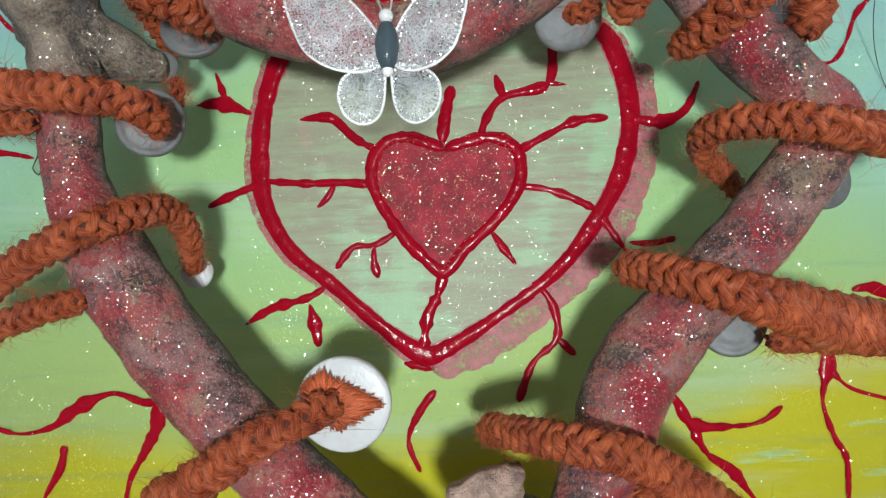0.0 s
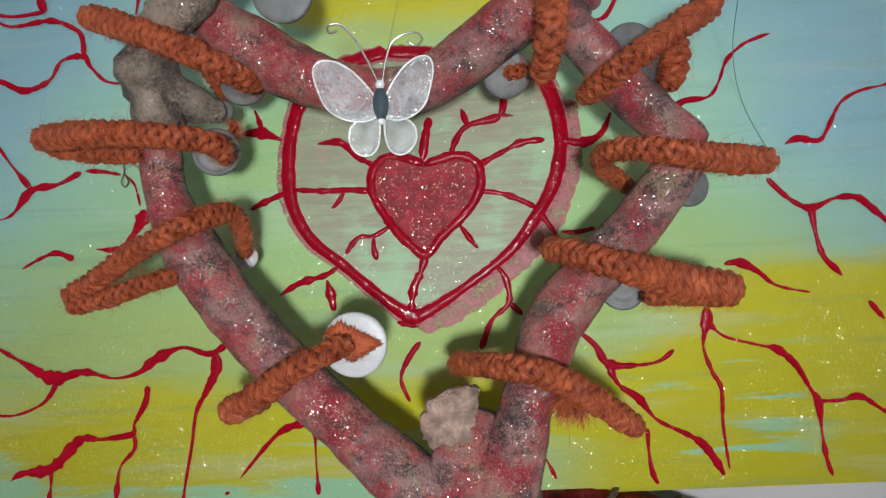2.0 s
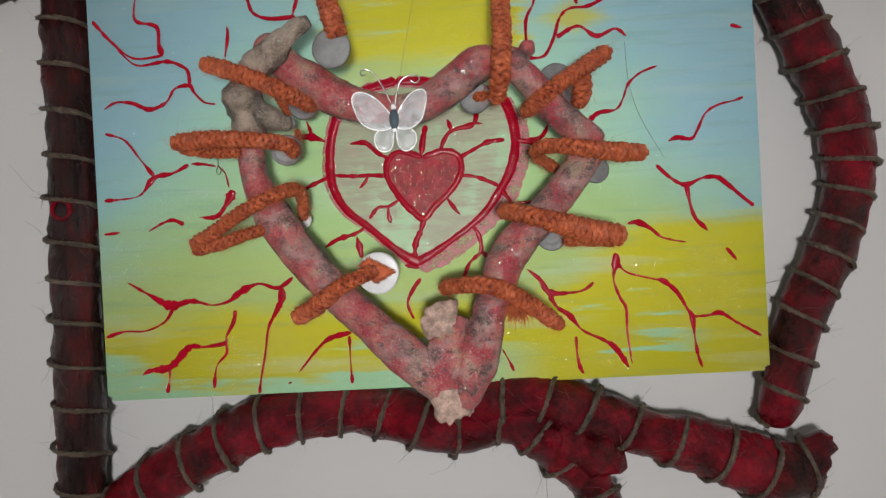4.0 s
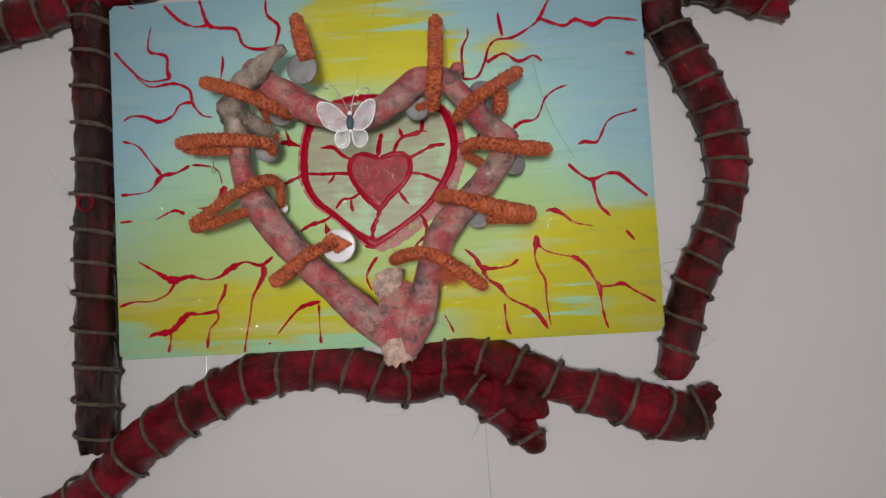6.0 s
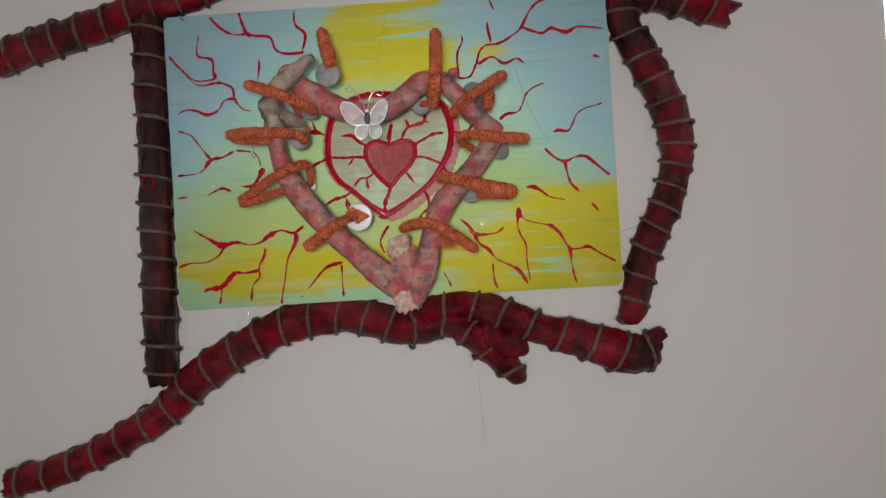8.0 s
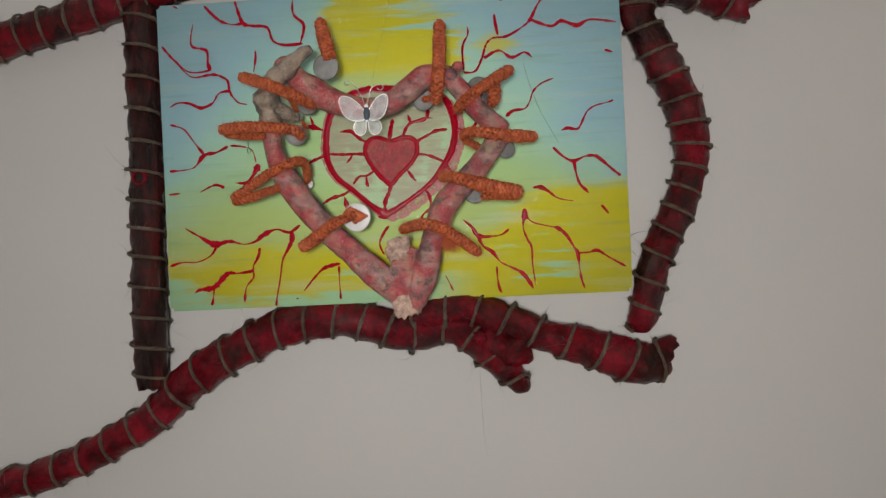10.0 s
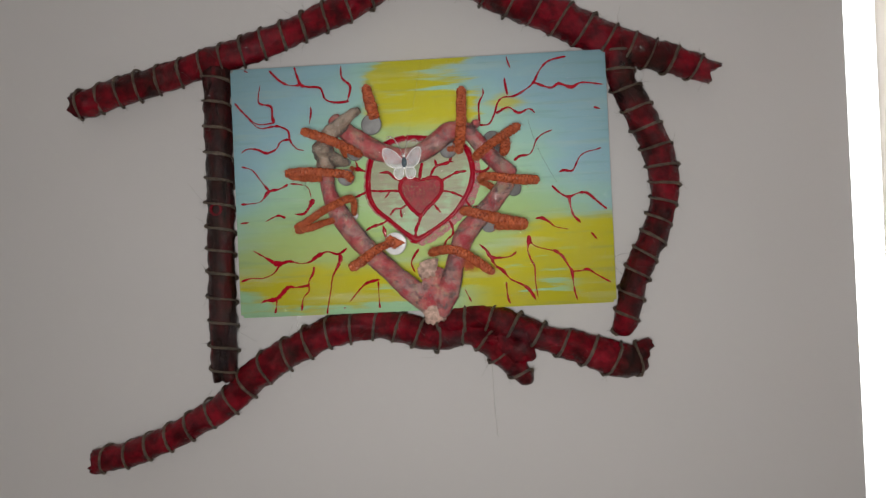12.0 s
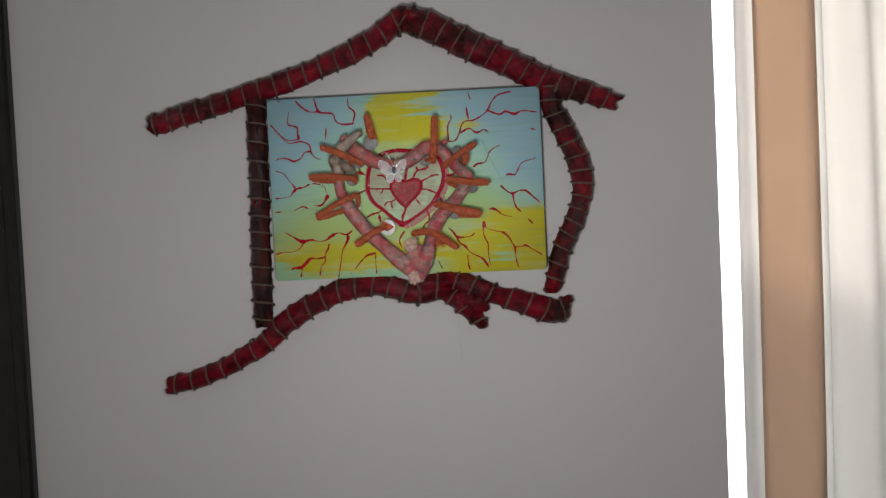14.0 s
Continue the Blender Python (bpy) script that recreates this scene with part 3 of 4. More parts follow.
vein((-1.2, -24.2, 2.6), (-3.0, -29.7, 2.1), (-5.5, -34.9, 3.0), (-6.4, -42.0, 2.6))
vein((-12.1, -15.4, 1.7), (-16.9, -18.0, 1.3), (-21.7, -18.3, 1.3), (-25.7, -23.1, 1.7))
vein((-16.9, -18.0, 1.7), (-17.1, -21.6, 1.7), (-16.2, -25.4, 1.7))
vein((-43.8, 12.6, 1.7), (-50.3, 15.1, 3.0), (-56.4, 14.9, 1.1))
vein((-49.7, 16.1, 1.9), (-51.8, 22.2, 0.9))
vein((-41.7, -3.1, 1.7), (-48.5, -5.6, 1.9), (-54.3, -8.2, 1.5))
vein((-28.3, -27.1, 1.7), (-32.6, -29.5, 1.9), (-40.3, -31.5, 2.1), (-46.5, -35.0, 1.3))
vein((-31.9, -30.9, 1.5), (-30.8, -35.7, 2.8), (-30.1, -40.4, 2.6))
vein((-11.0, -44.7, 1.3), (-7.8, -45.4, 1.9), (-4.7, -46.3, 1.7))
vein((-4.1, -51.0, 1.9), (-7.7, -55.6, 1.5), (-10.5, -62.1, 1.3), (-8.0, -69.2, 1.1))
vein((18.4, -27.1, 1.5), (22.5, -32.0, 1.7), (23.5, -40.0, 1.7), (18.0, -45.4, 1.5), (14.4, -54.1, 2.1))
vein((23.5, -40.0, 2.1), (27.4, -43.9, 1.7))
vein((33.1, -11.5, 1.9), (37.2, -17.7, 1.7), (40.2, -21.9, 1.1))
vein((40.3, -19.1, 1.3), (45.0, -19.5, 1.7), (50.6, -18.5, 1.5))
vein((74.3, 15.3, 2.6), (79.1, 18.8, 2.3), (86.6, 19.8, 1.1), (89.9, 24.2, 0.9), (92.5, 30.6, 1.1), (97.3, 35.0, 0.9), (102.0, 37.0, 1.1), (105.8, 38.1, 0.6))
vein((109.1, 4.4, 0.9), (112.9, 5.9, 2.3), (119.3, 5.0, 1.5), (122.2, 8.8, 1.1), (126.1, 16.0, 1.1), (131.8, 19.4, 0.8), (139.2, 20.9, 0.6), (142.9, 22.2, 2.1))
vein((103.2, -5.8, 1.7), (109.4, -12.0, 1.3), (115.8, -15.3, 2.4), (123.2, -12.7, 0.9), (129.7, -12.6, 2.4), (134.2, -16.0, 2.1), (140.4, -21.8, 1.3), (145.3, -26.1, 2.3))
vein((116.1, -15.1, 2.4), (117.3, -23.6, 1.1), (119.3, -30.2, 1.5), (122.8, -34.1, 1.7), (124.6, -36.2, 0.8))
vein((89.2, -31.2, 1.1), (93.9, -30.9, 2.3), (99.3, -33.9, 1.5), (104.7, -38.3, 0.9), (114.8, -40.8, 0.6))
vein((132.3, -44.2, 1.9), (134.0, -46.3, 1.5), (136.7, -49.8, 1.5))
vein((83.1, -44.1, 1.9), (83.4, -47.8, 2.8), (81.9, -55.7, 0.8), (84.2, -63.7, 1.5), (86.8, -69.0, 1.3), (86.9, -80.3, 0.8), (88.3, -93.6, 0.8))
vein((83.9, -48.8, 1.7), (88.4, -53.1, 0.8), (99.4, -56.4, 0.6), (104.0, -57.6, 2.3), (109.4, -62.5, 2.1), (113.7, -70.2, 1.1), (115.8, -74.0, 2.3), (116.6, -83.4, 0.9), (117.6, -91.0, 1.3), (119.3, -96.7, 1.1))
vein((115.8, -74.0, 1.5), (122.9, -73.9, 0.8), (128.5, -73.0, 2.1), (135.7, -77.7, 0.9), (145.9, -83.9, 1.5))
vein((43.7, -49.3, 1.1), (49.1, -54.2, 1.7), (53.0, -60.1, 2.8), (61.9, -60.8, 1.3), (68.5, -59.8, 0.9), (72.9, -56.6, 1.5))
vein((52.9, -61.0, 2.3), (56.1, -66.8, 1.1), (61.5, -70.8, 2.3), (66.9, -77.6, 1.1), (76.0, -82.5, 1.5), (80.6, -85.7, 2.6), (84.1, -90.6, 2.3), (86.7, -95.4, 1.3))
vein((63.9, -80.3, 1.5), (64.2, -88.8, 0.9), (65.2, -94.5, 2.3), (66.6, -97.2, 1.1))
vein((30.9, -84.6, 0.8), (33.5, -89.8, 0.6), (35.6, -94.5, 2.1))
vein((-92.5, 32.2, 0.8), (-97.7, 33.4, 0.9), (-102.2, 38.3, 0.9), (-103.8, 41.2, 2.6), (-110.7, 40.1, 1.1), (-114.8, 34.3, 1.1), (-122.6, 31.4, 2.6), (-130.1, 34.6, 1.3), (-137.7, 35.4, 0.9), (-143.2, 32.6, 0.9))
vein((-103.8, 41.6, 1.7), (-104.1, 46.9, 1.9), (-106.4, 49.8, 1.3), (-113.8, 52.6, 1.9), (-126.3, 51.4, 0.8), (-132.7, 55.8, 0.8), (-137.7, 62.5, 0.6))
vein((-106.3, 5.6, 1.7), (-113.7, 2.1, 1.1), (-122.0, 0.6, 2.6), (-127.5, -5.8, 0.9), (-130.9, -7.7, 0.4), (-137.3, -8.5, 0.8), (-145.3, -8.7, 1.9))
vein((-122.0, 1.0, 1.9), (-127.7, 8.5, 0.8), (-133.0, 16.3, 0.9), (-136.7, 19.3, 0.6), (-143.6, 21.5, 1.5))
vein((-104.9, 5.9, 1.5), (-99.2, 5.4, 1.3), (-93.9, 4.2, 0.9))
vein((-88.4, -5.7, 0.9), (-89.9, 1.0, 0.8), (-93.2, 4.6, 0.4))
vein((-86.5, -7.1, 5.6), (-90.7, -14.1, 1.5), (-95.1, -18.6, 2.1), (-102.8, -18.3, 0.6))
vein((-109.8, -21.2, 2.1), (-114.8, -19.0, 1.7), (-119.7, -20.3, 1.1), (-126.0, -23.5, 0.6))
vein((-146.2, -23.9, 1.9), (-139.1, -23.5, 0.8))
vein((-136.9, -46.2, 0.8), (-127.2, -52.3, 1.3), (-117.9, -57.5, 4.1), (-108.2, -56.0, 2.1), (-98.8, -58.3, 0.6), (-91.0, -56.8, 1.3), (-86.1, -53.2, 3.8), (-77.3, -49.7, 0.9), (-68.8, -52.0, 1.9), (-61.6, -47.6, 1.7))
vein((-117.0, -59.5, 1.9), (-121.2, -65.0, 0.9), (-130.0, -68.5, 0.8), (-139.6, -68.3, 0.8), (-147.9, -70.6, 2.1))
vein((-67.4, -51.1, 2.1), (-67.2, -56.8, 3.6), (-70.4, -63.3, 2.1), (-73.9, -69.8, 1.1), (-76.0, -81.2, 0.8), (-78.5, -92.6, 0.9), (-79.6, -99.2, 1.5))
vein((-88.6, -61.2, 2.6), (-89.6, -66.3, 1.9), (-93.4, -72.9, 0.9), (-93.9, -75.7, 2.3), (-103.6, -77.0, 0.9), (-110.3, -76.9, 3.0), (-119.4, -85.2, 3.4), (-129.1, -86.7, 1.5), (-132.7, -89.0, 0.6))
vein((-93.5, -75.7, 1.3), (-93.6, -80.5, 1.3), (-98.3, -86.0, 0.6), (-100.0, -95.9, 1.7))
vein((-119.8, -86.1, 2.1), (-120.1, -90.9, 0.6), (-121.5, -97.0, 2.3))
vein((-36.6, -73.7, 1.9), (-46.2, -75.8, 2.3), (-52.1, -80.3, 1.1), (-61.2, -90.6, 0.6))
vein((-37.6, -75.2, 1.3), (-37.6, -86.6, 0.6), (-37.3, -96.5, 2.3))
vein((-66.2, -95.3, 1.7), (-64.7, -94.8, 1.7))
vein((-115.2, 55.4, 1.9), (-116.8, 59.9, 2.2), (-117.5, 68.4, 1.7), (-126.5, 71.4, 1.4), (-127.2, 77.6, 0.8), (-125.3, 86.0, 0.6))
vein((-115.2, 55.4, 1.4), (-128.7, 54.9, 0.8), (-138.6, 63.0, 1.1), (-146.7, 72.7, 1.7))
vein((-55.9, 69.5, 1.1), (-53.0, 81.2, 1.9), (-59.4, 88.5, 1.4), (-59.7, 98.0, 0.8))
vein((-54.3, 69.4, 1.7), (-66.0, 69.1, 1.7), (-73.6, 72.4, 1.1), (-77.2, 81.1, 1.7), (-87.3, 82.8, 1.9), (-93.2, 85.6, 2.2), (-97.4, 99.2, 1.4))
vein((-93.3, 84.5, 1.9), (-100.7, 84.4, 0.8), (-109.0, 88.3, 1.7), (-117.8, 97.5, 1.4))
vein((-138.0, 98.5, 1.7), (-134.7, 96.5, 0.8))
vein((48.3, 44.9, 1.4), (56.0, 45.4, 1.4), (60.8, 53.5, 1.4), (63.6, 61.7, 1.1), (68.1, 65.8, 1.1), (77.1, 66.6, 1.7), (87.4, 72.0, 0.8), (92.7, 76.7, 1.9), (98.3, 86.5, 1.1), (105.3, 92.8, 1.4), (118.8, 95.6, 1.4))
vein((71.6, 67.6, 1.9), (70.1, 76.5, 1.7), (69.8, 81.6, 1.1))
vein((74.6, 89.1, 1.4), (72.6, 95.0, 1.1), (72.1, 97.8, 1.1))
vein((92.6, 76.4, 1.9), (105.5, 71.4, 1.4), (112.3, 74.4, 2.2), (122.0, 71.0, 2.2), (130.5, 74.2, 1.1), (146.8, 71.8, 1.4))
vein((138.9, 54.4, 2.2), (143.8, 52.8, 1.1))
vein((62.1, 53.4, 2.2), (71.6, 57.8, 1.1), (79.6, 52.9, 1.9), (88.0, 55.7, 1.1), (92.7, 52.1, 1.4))
vein((52.1, 74.3, 0.6), (52.4, 69.2, 1.1), (48.6, 61.0, 1.4), (48.7, 44.8, 1.4))
vein((-87.1, 52.9, 0.8), (-85.4, 62.3, 1.4), (-85.6, 67.0, 0.6))

# glitter on the painting
rng = random.Random(5)
bm = bmesh.new()
spots = []
while len(spots) < 60000:
    u, v = rng.uniform(-148, 148), rng.uniform(-98, 98)
    if noise.noise(Vector((u / 22, v / 22, 3))) + 0.25 > rng.uniform(-0.3, 0.9):
        spots.append((P(u, v, 0.35), Vector((0, -1, 0))))
flakes(bm, spots, 0.000075, 0.30, rng)
few = []
while len(few) < 1100:
    u, v = rng.uniform(-148, 148), rng.uniform(-98, 98)
    if noise.noise(Vector((u / 30, v / 30, 9))) + 0.1 + abs(u) / 400 > rng.uniform(-0.2, 0.9):
        few.append((P(u, v, 0.5), Vector((0, -1, 0))))
flakes(bm, few, 0.00011, 0.24, rng)
# flakes along the veins: glitter, and stand-ins for the wet paint's highlights
flakes(bm, [(p + Vector((rng.gauss(0, 0.0004), 0, rng.gauss(0, 0.0004))), Vector((0, -1, 0))) for p in GLINTS[::2]], 0.00012, 0.18, rng)
tagged(part("glitter", local(bm), GLITTER, painting, "fine silver glitter", False), kind="stuff")
bm, spots = bmesh.new(), []
while len(spots) < 1900:
    u, v = rng.uniform(-17, 16), rng.uniform(-24, 6)
    lim = 15.5 if v > -6 else 15.5 * (24.5 + v) / 18.5
    if abs(u + 0.7) < lim and not (v > 3.5 and abs(u + 1) < 3):
        spots.append((P(u, v, 1.35), Vector((0, -1, 0))))
flakes(bm, spots, 0.000088, 0.34, rng)
flakes(bm, spots[::70], 0.00020, 0.24, rng)
tagged(part("glitter", local(bm), GREENGLIT, painting, "gold and green glitter", False), kind="stuff")

# ---- frame of lacquered branches ----
GROUP = "lacquered branches round the canvas"


def branch(label, lines, mats, pitch, seed, torn=()):
    ob = thing("branch", label, "branch", group=GROUP)
    r = random.Random(seed)
    for i, (pts, mat) in enumerate(zip(lines, mats)):
        line = along(pts, 0.003)
        part("wood", sweep(bmesh.new(), line, 32, 0.50 if i == 2 else 0.17, 0.011, seed + i, 1.0, dict(torn).get(i)), mat, ob)
        if i == 2:
            break
        # twine wound round it
        fr, coil, w, run = frames(line), [], r.uniform(0, 6), 0.0
        for k in range(len(line) - 1):
            (p, rad), (q, rad2), (a, b) = line[k], line[k + 1], fr[k]
            seg = (q - p).length
            run += seg
            here = pitch * (1 + 0.25 * noise.noise(p * 25))
            steps = max(1, int(seg / here * 44))
            for s in range(steps):
                t = s / steps
                w -= 2 * math.pi * seg / here / steps
                rr = rad + (rad2 - rad) * t
                lump = 1 + 0.10 * noise.noise((p.lerp(q, t) + (a * math.cos(w) + b * math.sin(w)) * rr) / 0.012 + Vector((seed + i, 0, 0)))
                if rr > 0.006:
                    # the turns cross the front nearly square to the branch
                    lean = 0.09 * here * math.sin(w - math.atan2(-b.y, -a.y))
                    along_it = (q - p).normalized()
                    coil.append((p.lerp(q, t) + along_it * lean + (a * math.cos(w) + b * math.sin(w)) * (rr * lump * 1.03 + 0.0006), 0.00130 * (1 + 0.45 * noise.noise(p.lerp(q, t) * 300 + Vector((w, 0, 0))))))
        for bm in rope(coil, 2, 0.006, 0.6):
            part("twine_strand", bm, TWINE, ob, "coarse brown twine wound round the branch")
        bm = bmesh.new()
        fuzz(bm, coil, int(len(coil) * 0.5), 0.0050, 0.00008, r, 1.4)
        fuzz(bm, coil, 40, 0.015, 0.00008, r, 1.3)
        tagged(part("fuzz", bm, TWINE, ob), kind="stuff")
    return ob


def forked(off):
    """Two prongs with a notch between them, the upper one longer."""
    return 0.0085 * max(0.0, min(1.0, (off.z + 0.1) / 0.6)) + 0.004 * max(0.0, min(1.0, (-off.z - 0.55) / 0.3)) - 0.003 + 0.0015 * noise.noise(off * 4)


def stepped(off):
    """Broken off in steps, longest at the top."""
    return 0.0045 * (off.z > 0.35) + 0.0035 * (off.z > -0.25) - 0.005 + 0.0022 * noise.noise(off * 3.3)


def ragged(off):
    return 0.0045 * noise.noise(off * 3.7)


branch("red lacquered branch wound with twine, sloping as a gable", [[(-284.0, 79.9, -12, 10.8), (-273.0, 82.2, -12, 11.6), (-230.7, 93.3, -12, 11.4), (-198.2, 101.7, -12, 10.7), (-165.8, 110.7, -12, 11.4), (-133.6, 119.7, -12, 11.4), (-101.2, 131.2, -12, 10.7), (-69.0, 143.2, -12, 11.4), (-36.6, 158.3, -12, 12.0), (-10.7, 174.4, -12, 12.6), (3.6, 182.3, -12, 13.9), (21.3, 185.1, -12, 11.4)][::-1]], [LACQUER], 0.0185, 11, [(0, ragged)])
branch("thick red lacquered branch wound with twine, broken at the tip", [[(-0.4, 188.8, -10, 7.5), (11.8, 181.3, -10, 15.7), (39.4, 170.4, -12, 15.8), (69.9, 153.2, -12, 15.8), (100.4, 138.6, -12, 15.1), (130.9, 122.1, -12, 14.5), (161.4, 106.2, -12, 13.9), (192.0, 95.3, -12, 12.0), (216.5, 86.5, -12, 10.7), (229.9, 81.5, -12, 9.5), (236.0, 79.6, -12, 8.2)]], [LACQUER], 0.020, 23, [(0, forked)])
branch("bowed red lacquered branch wound with twine beside the canvas", [[(161.8, 100.8, -12, 11.4), (162.6, 88.6, -12, 11.1), (164.9, 74.5, -12, 11.1), (175.1, 53.1, -12, 11.4), (186.6, 28.4, -12, 11.7), (192.8, 9.2, -12, 11.7), (194.0, -9.5, -12, 11.1), (191.4, -26.2, -12, 10.4), (186.1, -42.7, -12, 10.4), (180.1, -55.7, -12, 10.7), (172.2, -71.9, -12, 10.4), (166.0, -88.1, -12, 10.0), (160.5, -107.6, -12, 10.0), (156.2, -122.2, -12, 8.7), (155.4, -127.7, -12, 5.0)]], [LACQUER], 0.0165, 31)
post = branch("straight dark branch with worn red lacquer and twine", [[(-164.6, 104.1, -12, 11.1), (-164.9, 85.7, -12, 10.7), (-165.0, 57.7, -12, 11.1), (-165.5, 30.0, -12, 10.7), (-165.9, -4.5, -12, 11.1), (-167.0, -38.6, -12, 10.7), (-167.7, -72.4, -12, 11.1), (-167.7, -105.9, -12, 11.1), (-168.3, -135.8, -12, 11.1), (-168.7, -149.0, -12, 10.4), (-168.8, -151.8, -12, 9.2)]], [BARKY], 0.0195, 47, [(0, ragged)])
forky = branch("long wavy forked red lacquered branch wound with twine", [[(-280.5, -213.2, -12, 9.6), (-272.9, -212.3, -12, 10.3), (-248.0, -207.5, -12, 10.4), (-215.0, -195.4, -12, 10.4), (-185.1, -179.9, -12, 10.7), (-163.2, -166.7, -12, 11.4), (-144.1, -149.0, -12, 12.1), (-124.4, -135.8, -12, 12.7), (-104.5, -125.7, -12, 12.4), (-82.2, -115.6, -12, 12.4), (-61.9, -111.8, -12, 12.1), (-41.7, -110.6, -12, 11.7), (-21.8, -114.0, -12, 12.1), (-2.0, -120.0, -12, 12.4), (11.2, -121.8, -12, 11.7), (28.0, -118.4, -12, 11.1), (44.4, -123.6, -12, 12.1), (56.9, -134.8, -12, 12.7), (66.8, -146.1, -12, 10.0), (74.8, -156.0, -12, 7.7), (77.4, -161.0, -12, 6.2), (78.2, -163.6, -12, 3.6)][::-1],
       [(3.4, -117.8, -14, 8.6), (21.6, -108.9, -8, 10.4), (43.0, -107.0, -8, 11.2), (60.2, -112.4, -8, 11.6), (75.3, -118.8, -8, 12.0), (92.3, -126.0, -8, 10.8), (109.4, -131.7, -8, 11.6), (124.5, -136.9, -8, 12.4), (139.6, -142.5, -8, 13.9), (150.1, -146.8, -8, 13.9), (158.5, -147.1, -8, 13.5), (167.0, -144.4, -8, 10.8), (172.0, -141.6, -8, 10.6), (175.0, -140.6, -8, 9.8)],
       [(53.4, -123.4, -6, 6.6), (61.8, -131.0, -6, 9.2), (71.3, -135.4, -6, 10.2), (79.2, -139.1, -6, 7.3), (83.2, -143.1, -6, 3.0)]], [LACQUER, LACQUER, LACQUER], 0.021, 59, [(0, ragged), (1, stepped)])

knot = [(P(-166.3 + 4.2 * math.cos(k * math.pi / 10), -11.5 + 4.4 * math.sin(k * math.pi / 10), -1.2), 0.0011) for k in range(21)]
part("knot", sweep(bmesh.new(), knot, 8, 0.3, 0.003), LACQUER, post, "round red knot")
stub = along([(51.0, -125.5, -4, 5.2), (50.6, -125.3, 1, 5.0), (50.4, -125.2, 3.6, 4.6)], 0.001)
part("knot", sweep(bmesh.new(), stub, 20, 0.2, 0.006, 2.0, 1.0, ragged, 0.003), LACQUER, forky, "sawn red side stub")

# ---- heart of driftwood ----
heart = thing("driftwood_heart", "heart of pink painted driftwood sticks with glitter, lashed before the canvas", "wall ornament", (0, -0.033, 1.5))
BACKTO = Vector((0, 0.033, -1.5))


def shift(bm):
    bmesh.ops.translate(bm, verts=bm.verts, vec=BACKTO)
    return bm


def gnarl(p):
    """Smooth below, knobbly where the bark is left on above."""
    return 0.10 + 0.34 * max(0.0, min(1.0, (p.z - 1.504) / 0.010))


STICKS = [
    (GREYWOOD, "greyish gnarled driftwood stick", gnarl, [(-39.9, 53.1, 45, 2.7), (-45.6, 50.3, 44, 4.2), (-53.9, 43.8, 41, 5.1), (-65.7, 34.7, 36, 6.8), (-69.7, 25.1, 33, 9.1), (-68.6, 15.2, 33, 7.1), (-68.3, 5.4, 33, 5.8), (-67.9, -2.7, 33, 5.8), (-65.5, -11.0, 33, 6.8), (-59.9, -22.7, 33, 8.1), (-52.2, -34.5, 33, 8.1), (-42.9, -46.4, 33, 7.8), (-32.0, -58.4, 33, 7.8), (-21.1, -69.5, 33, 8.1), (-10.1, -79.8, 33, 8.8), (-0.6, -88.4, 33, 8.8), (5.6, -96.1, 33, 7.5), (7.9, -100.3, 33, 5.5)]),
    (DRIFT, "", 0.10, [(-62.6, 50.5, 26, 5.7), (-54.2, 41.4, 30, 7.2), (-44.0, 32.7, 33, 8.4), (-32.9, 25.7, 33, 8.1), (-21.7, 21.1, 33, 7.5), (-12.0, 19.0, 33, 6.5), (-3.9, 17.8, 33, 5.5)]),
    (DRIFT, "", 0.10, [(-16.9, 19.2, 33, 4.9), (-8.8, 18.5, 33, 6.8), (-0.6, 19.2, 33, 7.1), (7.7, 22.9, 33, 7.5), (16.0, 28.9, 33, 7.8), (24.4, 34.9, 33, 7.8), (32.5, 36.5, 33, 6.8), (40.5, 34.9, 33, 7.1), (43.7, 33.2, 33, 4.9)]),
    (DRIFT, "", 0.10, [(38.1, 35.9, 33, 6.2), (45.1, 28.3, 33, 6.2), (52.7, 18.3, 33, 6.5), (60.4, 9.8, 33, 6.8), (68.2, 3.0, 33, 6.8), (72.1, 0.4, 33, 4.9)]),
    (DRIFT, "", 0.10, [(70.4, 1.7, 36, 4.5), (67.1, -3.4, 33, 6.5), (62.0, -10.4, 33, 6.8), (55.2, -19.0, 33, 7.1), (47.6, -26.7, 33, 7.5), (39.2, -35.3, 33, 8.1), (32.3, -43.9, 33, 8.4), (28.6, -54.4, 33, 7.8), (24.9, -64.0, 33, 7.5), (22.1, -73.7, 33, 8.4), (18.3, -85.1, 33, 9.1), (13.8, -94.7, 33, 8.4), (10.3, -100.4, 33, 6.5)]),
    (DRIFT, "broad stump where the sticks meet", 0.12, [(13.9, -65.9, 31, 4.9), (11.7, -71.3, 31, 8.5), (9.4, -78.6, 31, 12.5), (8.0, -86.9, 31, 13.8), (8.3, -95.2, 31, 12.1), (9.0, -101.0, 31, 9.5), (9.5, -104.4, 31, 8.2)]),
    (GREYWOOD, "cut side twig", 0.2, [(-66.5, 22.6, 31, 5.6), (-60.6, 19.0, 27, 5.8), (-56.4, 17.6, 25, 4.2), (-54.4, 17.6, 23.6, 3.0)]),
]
spots = []
